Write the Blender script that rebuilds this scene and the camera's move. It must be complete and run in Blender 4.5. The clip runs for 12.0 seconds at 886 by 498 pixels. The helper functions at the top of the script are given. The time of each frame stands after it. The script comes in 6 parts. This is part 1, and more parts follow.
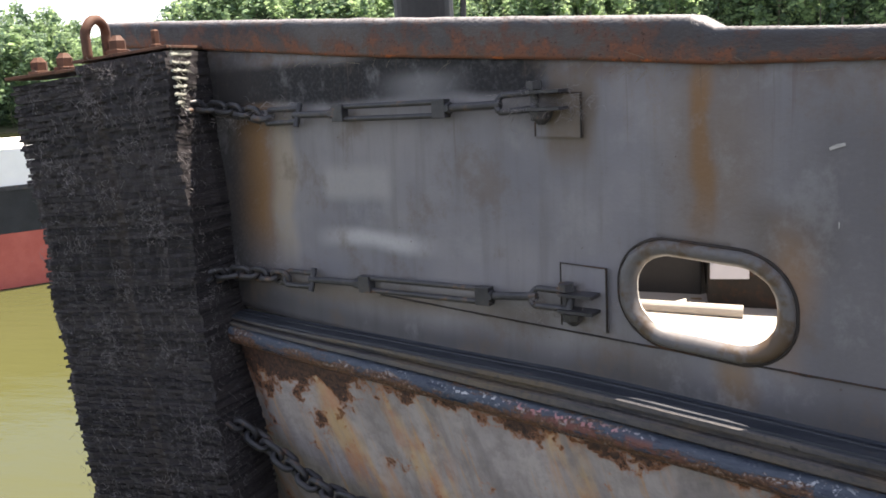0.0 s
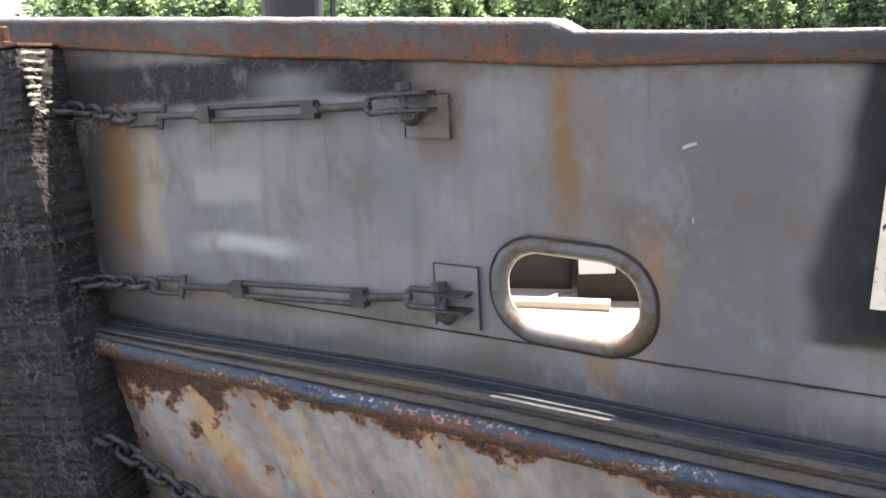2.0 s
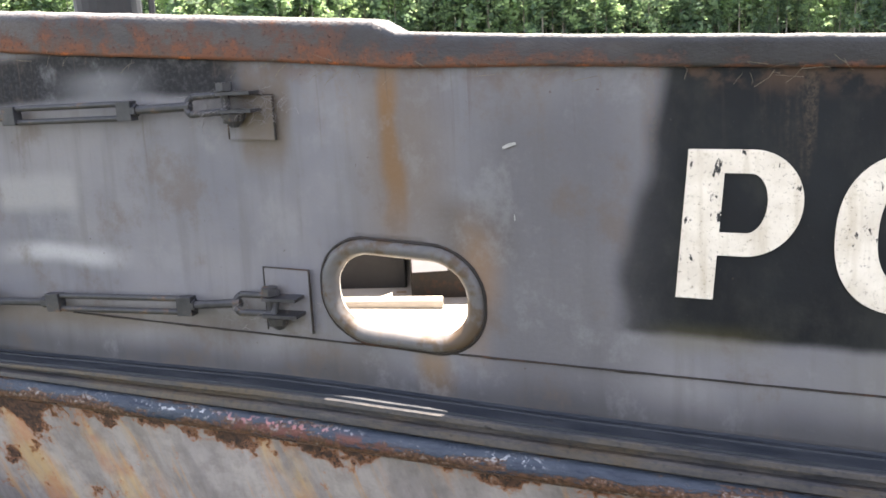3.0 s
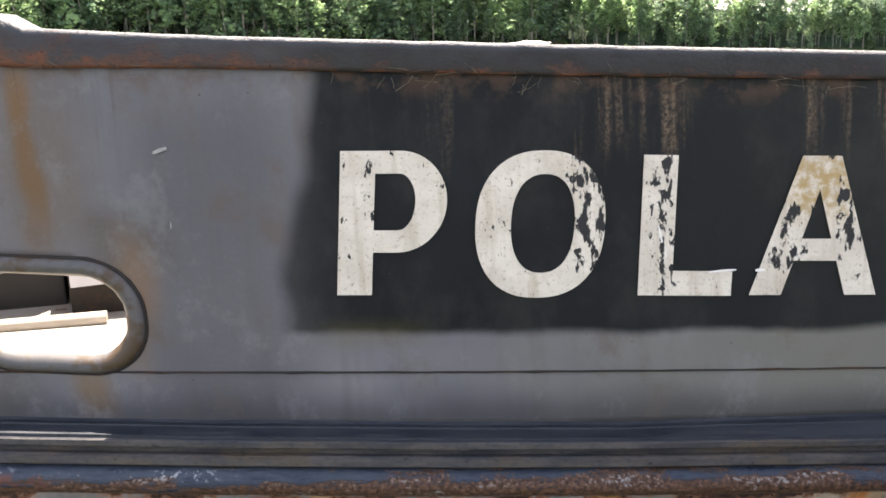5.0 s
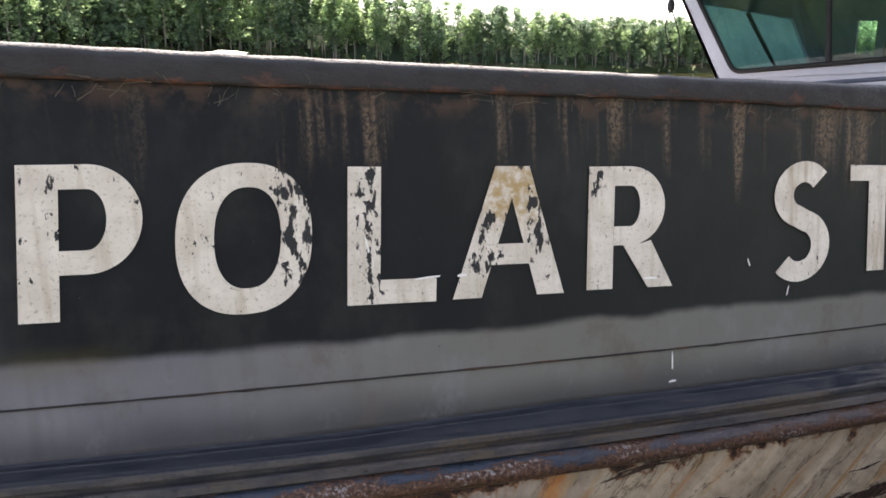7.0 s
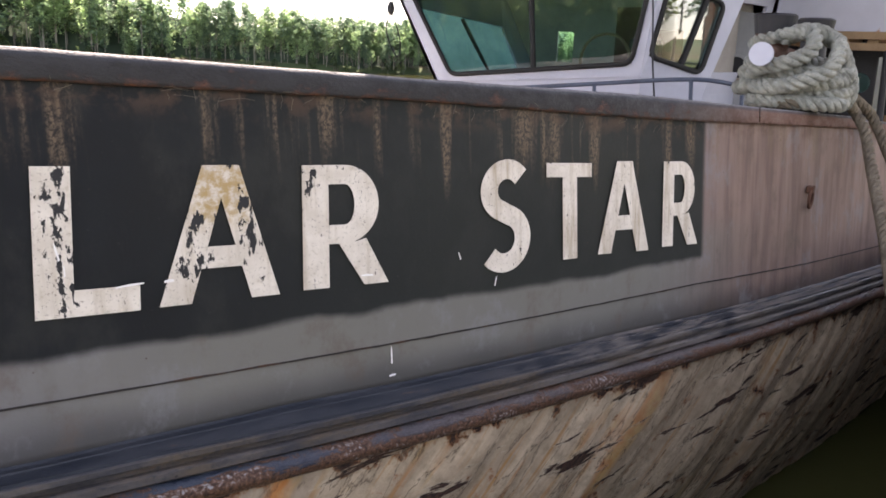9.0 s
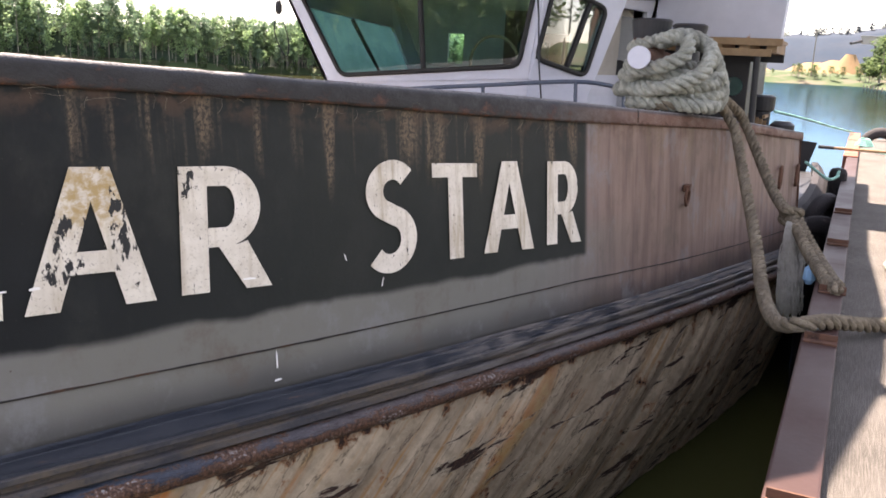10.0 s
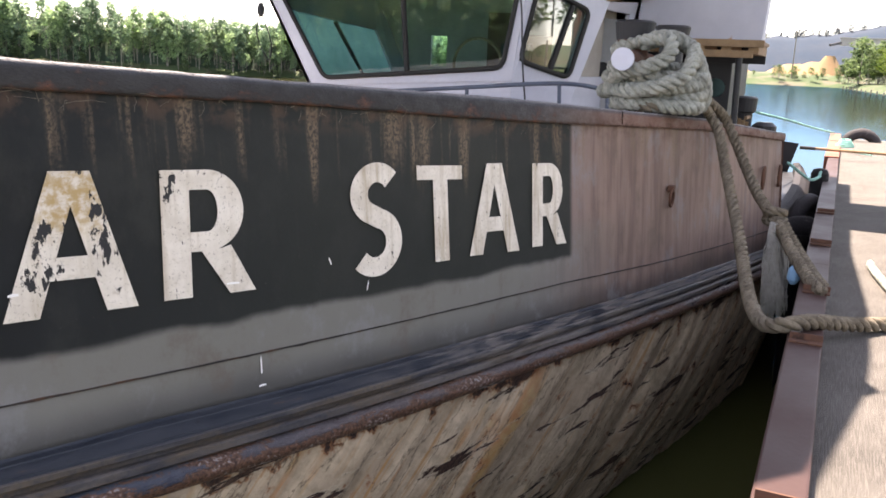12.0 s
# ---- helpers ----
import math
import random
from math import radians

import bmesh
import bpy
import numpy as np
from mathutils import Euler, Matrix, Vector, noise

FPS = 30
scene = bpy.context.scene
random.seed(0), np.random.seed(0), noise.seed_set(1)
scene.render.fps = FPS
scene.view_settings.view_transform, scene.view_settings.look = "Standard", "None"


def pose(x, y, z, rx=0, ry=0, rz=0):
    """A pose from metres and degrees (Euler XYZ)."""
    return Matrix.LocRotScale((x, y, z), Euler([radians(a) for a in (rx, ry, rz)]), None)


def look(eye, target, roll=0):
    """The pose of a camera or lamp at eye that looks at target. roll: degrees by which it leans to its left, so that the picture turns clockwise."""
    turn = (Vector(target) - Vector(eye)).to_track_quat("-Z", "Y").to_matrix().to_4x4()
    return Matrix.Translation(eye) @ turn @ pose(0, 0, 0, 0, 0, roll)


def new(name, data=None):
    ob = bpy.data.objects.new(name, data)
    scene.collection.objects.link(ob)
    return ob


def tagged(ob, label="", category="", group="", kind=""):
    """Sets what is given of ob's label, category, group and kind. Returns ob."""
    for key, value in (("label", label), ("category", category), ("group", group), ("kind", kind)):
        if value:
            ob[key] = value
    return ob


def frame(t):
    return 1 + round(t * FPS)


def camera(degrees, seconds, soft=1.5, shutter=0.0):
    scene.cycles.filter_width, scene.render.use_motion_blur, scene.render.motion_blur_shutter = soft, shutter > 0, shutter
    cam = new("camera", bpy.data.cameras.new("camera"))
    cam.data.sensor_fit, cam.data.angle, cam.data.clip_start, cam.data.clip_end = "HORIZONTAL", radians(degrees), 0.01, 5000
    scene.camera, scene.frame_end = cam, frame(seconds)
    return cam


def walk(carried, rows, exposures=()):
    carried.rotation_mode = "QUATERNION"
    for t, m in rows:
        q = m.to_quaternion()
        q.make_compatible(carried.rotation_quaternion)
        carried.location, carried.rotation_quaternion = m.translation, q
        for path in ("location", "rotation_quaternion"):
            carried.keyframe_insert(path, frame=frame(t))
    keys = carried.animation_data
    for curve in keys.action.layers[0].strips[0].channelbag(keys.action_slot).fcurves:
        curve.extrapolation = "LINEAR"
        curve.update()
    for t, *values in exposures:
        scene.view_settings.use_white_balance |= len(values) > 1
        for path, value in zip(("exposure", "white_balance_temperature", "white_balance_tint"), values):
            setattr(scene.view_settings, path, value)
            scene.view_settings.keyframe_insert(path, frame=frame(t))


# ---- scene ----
cam = camera(55.50, 12.0, soft=1.7)
# seconds, eye (m), turn (degrees, Euler XYZ)
ROWS = [
    (0.0, 0.0001, -0.0156, 1.5999, 78.889, 3.61, 15.505),
    (0.5, -0.0032, -0.0147, 1.6001, 78.799, 3.488, 15.017),
    (1.0, -0.0033, -0.002, 1.6064, 78.586, 3.65, 14.297),
    (1.5, 0.0254, 0.0008, 1.6094, 78.421, 3.617, 11.895),
    (2.0, 0.0652, 0.0087, 1.6122, 78.255, 3.502, 7.652),
    (2.5, 0.1129, 0.0148, 1.6178, 77.805, 3.185, 2.532),
    (3.0, 0.1669, 0.02, 1.6273, 77.415, 3.153, -2.624),
    (3.5, 0.2251, 0.0231, 1.637, 77.064, 3.02, -8.085),
    (5.5, 0.4429, -0.0525, 1.6466, 76.369, 1.605, -26.213),
    (6.0, 0.4835, -0.0694, 1.649, 76.566, 1.244, -30.37),
    (6.5, 0.5208, -0.0749, 1.6522, 76.529, 0.632, -34.593),
    (7.0, 0.5631, -0.0864, 1.6495, 76.625, 0.131, -39.112),
    (9.0, 0.678, -0.1321, 1.6434, 76.835, -2.013, -56.752),
    (9.5, 0.7017, -0.1703, 1.6403, 76.895, -2.545, -60.984),
    (10.0, 0.7182, -0.1887, 1.6415, 77.199, -2.617, -63.714),
    (10.5, 0.726, -0.1779, 1.6412, 77.416, -2.601, -64.816),
    (11.0, 0.7328, -0.1657, 1.6384, 77.254, -2.656, -64.919),
    (11.5, 0.74, -0.1679, 1.6362, 77.243, -2.634, -64.86),
    (12.0, 0.742, -0.1707, 1.6371, 77.409, -2.473, -64.837),
]
# seconds, stops, kelvin, tint
EXPOSURES = [(t, stops + 0.42, kelvin, tint) for t, stops, kelvin, tint in ((0.0, 1.83, 7000, 16), (1.0, 1.88, 7000, 17), (1.5, 2.02, 7050, 18), (2.0, 2.58, 7150, 16), (3.0, 2.70, 7150, 15), (3.5, 2.32, 7150, 14), (5.5, 2.25, 7100, 15), (7.0, 2.0, 7100, 17), (9.0, 2.25, 7300, 22), (12.0, 2.25, 7200, 20))]
walk(cam, [(t, pose(*v)) for t, *v in ROWS], EXPOSURES)

# ---- world and sun ----
SUN_TO = Vector((0.243, 0.306, 1.0)).normalized()      # towards the sun
world = bpy.data.worlds.new("sky")
scene.world = world
world.use_nodes = True
sky = world.node_tree.nodes.new("ShaderNodeTexSky")
sky.sky_type, sky.sun_disc = "NISHITA", False
sky.sun_elevation = math.asin(SUN_TO.z)
sky.sun_rotation = math.atan2(SUN_TO.x, SUN_TO.y)
sky.air_density, sky.dust_density = 1.0, 0.25
haze = world.node_tree.nodes.new("ShaderNodeHueSaturation")      # thin summer haze pales the sky
haze.inputs["Saturation"].default_value = 0.55
world.node_tree.links.new(sky.outputs[0], haze.inputs["Color"])
world.node_tree.links.new(haze.outputs[0], world.node_tree.nodes["Background"].inputs[0])
world.node_tree.nodes["Background"].inputs[1].default_value = 0.09
sun = new("sun", bpy.data.lights.new("sun", "SUN"))
sun.data.energy, sun.data.angle, sun.data.color = 4.6, radians(0.5), (1.0, 0.93, 0.82)
sun.matrix_world = look(SUN_TO * 50, (0, 0, 0))


# ---- materials ----
class Net:
    """A small wrapper round a node material."""

    def __init__(self, name, rough=0.6, metal=0.0):
        self.mat = bpy.data.materials.new(name)
        self.mat.use_nodes = True
        self.tree = self.mat.node_tree
        self.shader = self.tree.nodes["Principled BSDF"]
        self.shader.inputs["Roughness"].default_value = rough
        self.shader.inputs["Metallic"].default_value = metal
        self.shader.inputs["Specular IOR Level"].default_value = 0.3

    def put(self, socket, value):
        if isinstance(value, bpy.types.NodeSocket):
            self.tree.links.new(value, socket)
        elif isinstance(value, (tuple, list)) and len(value) == 3 and socket.type == "RGBA":
            socket.default_value = (*value, 1)
        else:
            socket.default_value = value

    def node(self, kind, **given):
        n = self.tree.nodes.new(kind)
        for key, value in given.items():
            self.put(n.inputs[key], value)
        return n

    def math(self, op, a, b=0.0, clamp=False):
        n = self.tree.nodes.new("ShaderNodeMath")
        n.operation, n.use_clamp = op, clamp
        self.put(n.inputs[0], a), self.put(n.inputs[1], b)
        return n.outputs[0]

    def coords(self, which="Object"):
        return self.tree.nodes.new("ShaderNodeTexCoord").outputs[which]

    def scaled(self, vec, sx, sy, sz, off=(0, 0, 0)):
        n = self.node("ShaderNodeMapping", Vector=vec)
        n.inputs["Scale"].default_value, n.inputs["Location"].default_value = (sx, sy, sz), off
        return n.outputs[0]

    def noise(self, vec, scale, detail=4.0, rough=0.6):
        return self.node("ShaderNodeTexNoise", Vector=vec, Scale=scale, Detail=detail, Roughness=rough).outputs[0]

    def span(self, value, lo, hi, a=0.0, b=1.0):
        n = self.tree.nodes.new("ShaderNodeMapRange")
        n.interpolation_type = "SMOOTHSTEP"
        for i, v in enumerate((value, lo, hi, a, b)):
            self.put(n.inputs[i], v)
        return n.outputs[0]

    def mix(self, fac, a, b):
        n = self.tree.nodes.new("ShaderNodeMix")
        n.data_type = "RGBA"
        self.put(n.inputs[0], fac), self.put(n.inputs[6], a), self.put(n.inputs[7], b)
        return n.outputs[2]

    def box(self, u, v, u0, u1, v0, v1, su, sv):
        """A soft rectangle in two coordinates."""
        m = self.math("MULTIPLY", self.span(u, u0 - su, u0 + su), self.span(u, u1 + su, u1 - su))
        m = self.math("MULTIPLY", m, self.span(v, v0 - sv, v0 + sv))
        return self.math("MULTIPLY", m, self.span(v, v1 + sv, v1 - sv))

    def done(self, colour, bump=None, strength=0.3, distance=0.01, rough=None):
        self.put(self.shader.inputs["Base Color"], colour)
        if rough is not None:
            self.put(self.shader.inputs["Roughness"], rough)
        if bump is not None:
            b = self.node("ShaderNodeBump", Height=bump, Strength=strength, Distance=distance)
            self.put(self.shader.inputs["Normal"], b.outputs[0])
        return self.mat


def plain(name, low, high, rough=0.6, metal=0.0, grain=30.0, blotch=3.0, third=None, bump=0.25, depth=0.004, cut=(0.52, 0.66)):
    """A surface of two tones, broken up at two scales, with an optional third tone in patches."""
    g = Net(name, rough, metal)
    p = g.coords()
    fine, broad = g.noise(p, grain, 5), g.noise(p, blotch, 4)
    c = g.mix(g.math("ADD", g.math("MULTIPLY", fine, 0.5), g.math("MULTIPLY", g.span(broad, 0.3, 0.7), 0.5)), low, high)
    if third:
        c = g.mix(g.span(g.math("ADD", g.math("MULTIPLY", broad, 0.7), g.math("MULTIPLY", fine, 0.3)), *cut), c, third)
    return g.done(c, fine, bump, depth, g.span(broad, 0.3, 0.7, rough * 0.85, min(1.0, rough * 1.15)))


BLACK = (0.006, 0.007, 0.009)


def hull_paint():
    g = Net("weathered_hull_paint", 0.5)
    g.shader.inputs["Specular IOR Level"].default_value = 0.18
    uv = g.coords("UV")
    sep = g.node("ShaderNodeSeparateXYZ", Vector=uv)
    u, v = sep.outputs[0], sep.outputs[1]
    warp = g.math("SUBTRACT", g.noise(uv, 5.0, 5), 0.5)
    fine = g.noise(uv, 45.0, 5)
    broad = g.noise(uv, 1.3, 3)
    streak = g.noise(g.scaled(uv, 9, 0.7, 1), 1.0, 4)
    thin = g.noise(g.scaled(uv, 28, 0.9, 1), 1.0, 4)
    c = g.mix(g.span(broad, 0.3, 0.7), (0.128, 0.127, 0.145), (0.182, 0.176, 0.185))
    c = g.mix(g.math("MULTIPLY", g.span(streak, 0.45, 0.75), 0.45), c, (0.10, 0.095, 0.09))
    # the after part is bleached to a brownish pink
    c = g.mix(g.math("MULTIPLY", g.span(u, 5.6, 7.6), 0.95), c, g.mix(g.span(streak, 0.4, 0.65), (0.215, 0.145, 0.118), (0.14, 0.092, 0.074)))
    below = g.span(v, 0.34, 0.22)
    c = g.mix(g.math("MULTIPLY", g.math("MULTIPLY", g.span(u, 1.2, 3.4), g.span(u, 8.2, 6.0)), g.math("MULTIPLY", g.span(v, 0.55, 0.3), 0.9)), c, (0.152, 0.147, 0.128))
    # black name panel with soft overspray edges
    slow = g.math("SUBTRACT", g.noise(uv, 2.1, 2, 0.4), 0.5)
    uu, vv = g.math("ADD", u, g.math("MULTIPLY", slow, 0.22)), g.math("ADD", v, g.math("ADD", g.math("MULTIPLY", slow, 0.09), g.math("MULTIPLY", warp, 0.03)))
    left = g.span(g.math("ADD", uu, g.math("MULTIPLY", v, -0.13)), 0.93, 1.045)
    foot = g.math("ADD", g.math("MULTIPLY", u, -0.042), 0.475)
    low = g.span(g.math("SUBTRACT", vv, foot), -0.022, 0.032)
    right = g.span(u, 7.02, 6.95)
    panel = g.math("MULTIPLY", g.math("MULTIPLY", left, low), right)
    tone = g.mix(g.span(broad, 0.35, 0.75), BLACK, (0.013, 0.015, 0.017))
    tone = g.mix(g.span(u, 2.0, 5.0), tone, (0.020, 0.022, 0.020))
    tone = g.mix(g.math("MULTIPLY", g.span(fine, 0.66, 0.74), 0.25), tone, (0.10, 0.09, 0.08))
    hazy = g.noise(g.scaled(uv, 2.6, 1.5, 1), 1.0, 6, 0.65)
    tone = g.mix(g.math("MULTIPLY", g.span(hazy, 0.46, 0.66), 0.6), tone, (0.026, 0.027, 0.025))
    c = g.mix(panel, c, tone)
    # brown runs under the cap, strongest on the panel
    edge = g.math("SUBTRACT", g.math("ADD", g.math("MULTIPLY", u, -0.063), 1.63), v)
    lens_ = g.noise(g.scaled(uv, 5.0, 0.01, 1), 1.0, 3)
    run = g.math("MULTIPLY", g.span(g.noise(g.scaled(uv, 7.0, 0.35, 1), 1.0, 4), 0.50, 0.64), g.span(g.math("SUBTRACT", edge, g.span(lens_, 0.35, 0.65, 0.0, 0.3)), 0.24, 0.0))
    run = g.math("MULTIPLY", run, g.span(g.noise(g.scaled(uv, 1, 0.7, 1), 55.0, 5, 0.8), 0.40, 0.60, 0.1, 1.0))
    run = g.math("MULTIPLY", run, g.span(u, 1.6, 2.6, 0.3, 1.0))
    c = g.mix(g.math("MULTIPLY", run, 0.95), c, (0.155, 0.112, 0.075))
    rim = g.math("MULTIPLY", g.span(edge, 0.14, 0.0), g.span(g.noise(uv, 7.0, 5), 0.45, 0.62))
    c = g.mix(g.math("MULTIPLY", rim, 0.55), c, (0.10, 0.06, 0.04))
    # old stains and darker or paler patches, each with its own shape
    for u0, u1, v0, v1, su, sv, tint, amount in (
            (-2.95, -2.62, 0.62, 1.62, 0.13, 0.25, (0.26, 0.13, 0.03), 0.85),
            (-2.6, -2.42, 0.6, 1.5, 0.05, 0.3, (0.30, 0.25, 0.18), 0.6),
            (0.04, 0.13, 0.95, 1.62, 0.03, 0.2, (0.20, 0.10, 0.035), 0.95),
            (-0.05, 0.3, 0.8, 1.6, 0.12, 0.3, (0.11, 0.08, 0.055), 0.6),
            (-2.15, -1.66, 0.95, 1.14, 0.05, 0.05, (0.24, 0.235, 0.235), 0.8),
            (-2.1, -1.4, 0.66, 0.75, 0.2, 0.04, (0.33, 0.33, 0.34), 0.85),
            # dark along the bow cap, and darker towards the fender
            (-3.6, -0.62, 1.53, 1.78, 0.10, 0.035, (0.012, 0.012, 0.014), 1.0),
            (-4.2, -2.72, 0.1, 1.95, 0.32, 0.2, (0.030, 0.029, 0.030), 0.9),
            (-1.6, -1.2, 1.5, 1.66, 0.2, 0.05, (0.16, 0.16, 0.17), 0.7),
            (-0.62, -0.40, 1.2, 1.62, 0.03, 0.1, (0.10, 0.075, 0.05), 0.7),
            (-1.0, -0.62, 0.30, 0.42, 0.1, 0.06, (0.07, 0.06, 0.05), 0.6),
            (1.15, 1.6, 0.36, 0.46, 0.15, 0.05, (0.10, 0.085, 0.03), 0.3),
            (-2.6, -1.0, 0.30, 0.42, 0.4, 0.05, (0.13, 0.105, 0.085), 0.7),
            (0.25, 0.6, 0.7, 1.0, 0.08, 0.08, (0.075, 0.06, 0.045), 0.6),
            (0.36, 0.5, 0.35, 0.85, 0.06, 0.2, (0.24, 0.13, 0.05), 0.7),
            (-0.4, 0.0, 0.1, 0.3, 0.15, 0.1, (0.09, 0.08, 0.07), 0.6),
            (0.45, 1.1, 0.0, 1.5, 0.2, 0.25, (0.088, 0.085, 0.092), 0.7),
            (0.14, 0.28, 0.05, 0.3, 0.05, 0.1, (0.20, 0.12, 0.05), 0.6)):
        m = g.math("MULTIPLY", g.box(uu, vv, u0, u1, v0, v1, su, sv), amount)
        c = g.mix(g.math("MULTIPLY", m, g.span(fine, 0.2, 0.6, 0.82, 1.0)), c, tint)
    # darker towards the rubbing strake; scratches, specks
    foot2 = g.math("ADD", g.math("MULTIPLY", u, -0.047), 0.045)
    foot_dark = g.span(g.math("SUBTRACT", v, g.math("ADD", foot2, g.math("MULTIPLY", slow, 0.12))), 0.24, 0.04)
    c = g.mix(g.math("MULTIPLY", foot_dark, 0.65), c, (0.028, 0.027, 0.028))
    mott = g.noise(g.scaled(uv, 2.2, 1.6, 1), 1.0, 6, 0.7)
    c = g.mix(g.math("MULTIPLY", g.span(mott, 0.52, 0.66), g.math("MULTIPLY", g.math("SUBTRACT", 1.0, panel), 0.5)), c, (0.105, 0.08, 0.062))
    c = g.mix(g.math("MULTIPLY", g.span(mott, 0.47, 0.34), g.math("MULTIPLY", g.math("SUBTRACT", 1.0, panel), 0.4)), c, (0.20, 0.20, 0.21))
    c = g.mix(g.math("MULTIPLY", g.span(thin, 0.6, 0.72), g.math("MULTIPLY", g.span(edge, 1.0, 0.2), g.span(panel, 0.0, 1.0, 0.35, 0.08))), c, (0.08, 0.06, 0.05))
    speck = g.span(g.noise(uv, 26.0, 2), 0.74, 0.77)
    c = g.mix(g.math("MULTIPLY", speck, 0.7), c, (0.06, 0.04, 0.03))
    return g.done(c, g.math("ADD", g.math("MULTIPLY", fine, 0.4), g.noise(uv, 3.0, 3)), 0.25, 0.012, g.span(broad, 0.3, 0.7, 0.5, 0.72))


def cap_paint():
    g = Net("rusty_cap_paint", 0.45)
    uv = g.coords("UV")
    sep = g.node("ShaderNodeSeparateXYZ", Vector=uv)
    u, v = sep.outputs[0], sep.outputs[1]
    flat = g.scaled(uv, 1, 0.2, 1)
    fine, mid = g.noise(flat, 55.0, 5), g.noise(flat, 5.5, 7, 0.72)
    broad = g.noise(g.scaled(uv, 1.2, 0.4, 1), 1.0, 3)
    c = g.mix(g.span(broad, 0.35, 0.65), (0.036, 0.034, 0.037), (0.068, 0.060, 0.057))
    c = g.mix(g.math("MULTIPLY", g.span(u, 0.9, 1.3), g.span(u, 6.6, 5.8)), c, (0.028, 0.027, 0.027))
    c = g.mix(g.math("MULTIPLY", g.span(u, 6.4, 8.0), 0.8), c, (0.16, 0.085, 0.062))
    c = g.mix(g.math("MULTIPLY", g.span(u, -2.0, -2.9), 0.85), c, (0.018, 0.018, 0.020))
    # v counts down from the top of the cap: 0 to 1
    rusty = g.math("ADD", mid, g.math("MULTIPLY", g.span(v, 0.25, 0.95), 0.13))
    rusty = g.math("ADD", rusty, g.span(u, 0.2, 1.5, 0.035, -0.07))
    rusty = g.math("ADD", rusty, g.math("MULTIPLY", g.span(v, 0.86, 0.98), 0.07))
    c = g.mix(g.math("MULTIPLY", g.span(v, 0.30, 0.12), 0.8), c, (0.045, 0.048, 0.058))
    c = g.mix(g.span(rusty, 0.53, 0.66), c, (0.085, 0.047, 0.037))
    c = g.mix(g.math("MULTIPLY", g.span(rusty, 0.66, 0.70), 0.7), c, (0.15, 0.058, 0.032))
    lowband = g.math("ADD", g.noise(g.scaled(flat, 1, 1, 1, (5, 0, 0)), 6.0, 6, 0.7), g.span(v, 0.82, 0.95, -0.3, 0.03))
    c = g.mix(g.math("MULTIPLY", g.span(lowband, 0.60, 0.64), g.span(u, 0.2, 1.4, 1.0, 0.3)), c, (0.34, 0.10, 0.035))
    c = g.mix(g.math("MULTIPLY", g.span(fine, 0.58, 0.68), g.span(rusty, 0.55, 0.6)), c, (0.035, 0.018, 0.014))
    c = g.mix(g.math("MULTIPLY", g.span(v, 0.16, 0.02), g.span(fine, 0.3, 0.55)), c, (0.17, 0.165, 0.17))
    return g.done(c, g.math("ADD", fine, g.math("MULTIPLY", mid, 2.0)), 0.5, 0.012, g.span(mid, 0.4, 0.6, 0.55, 0.85))


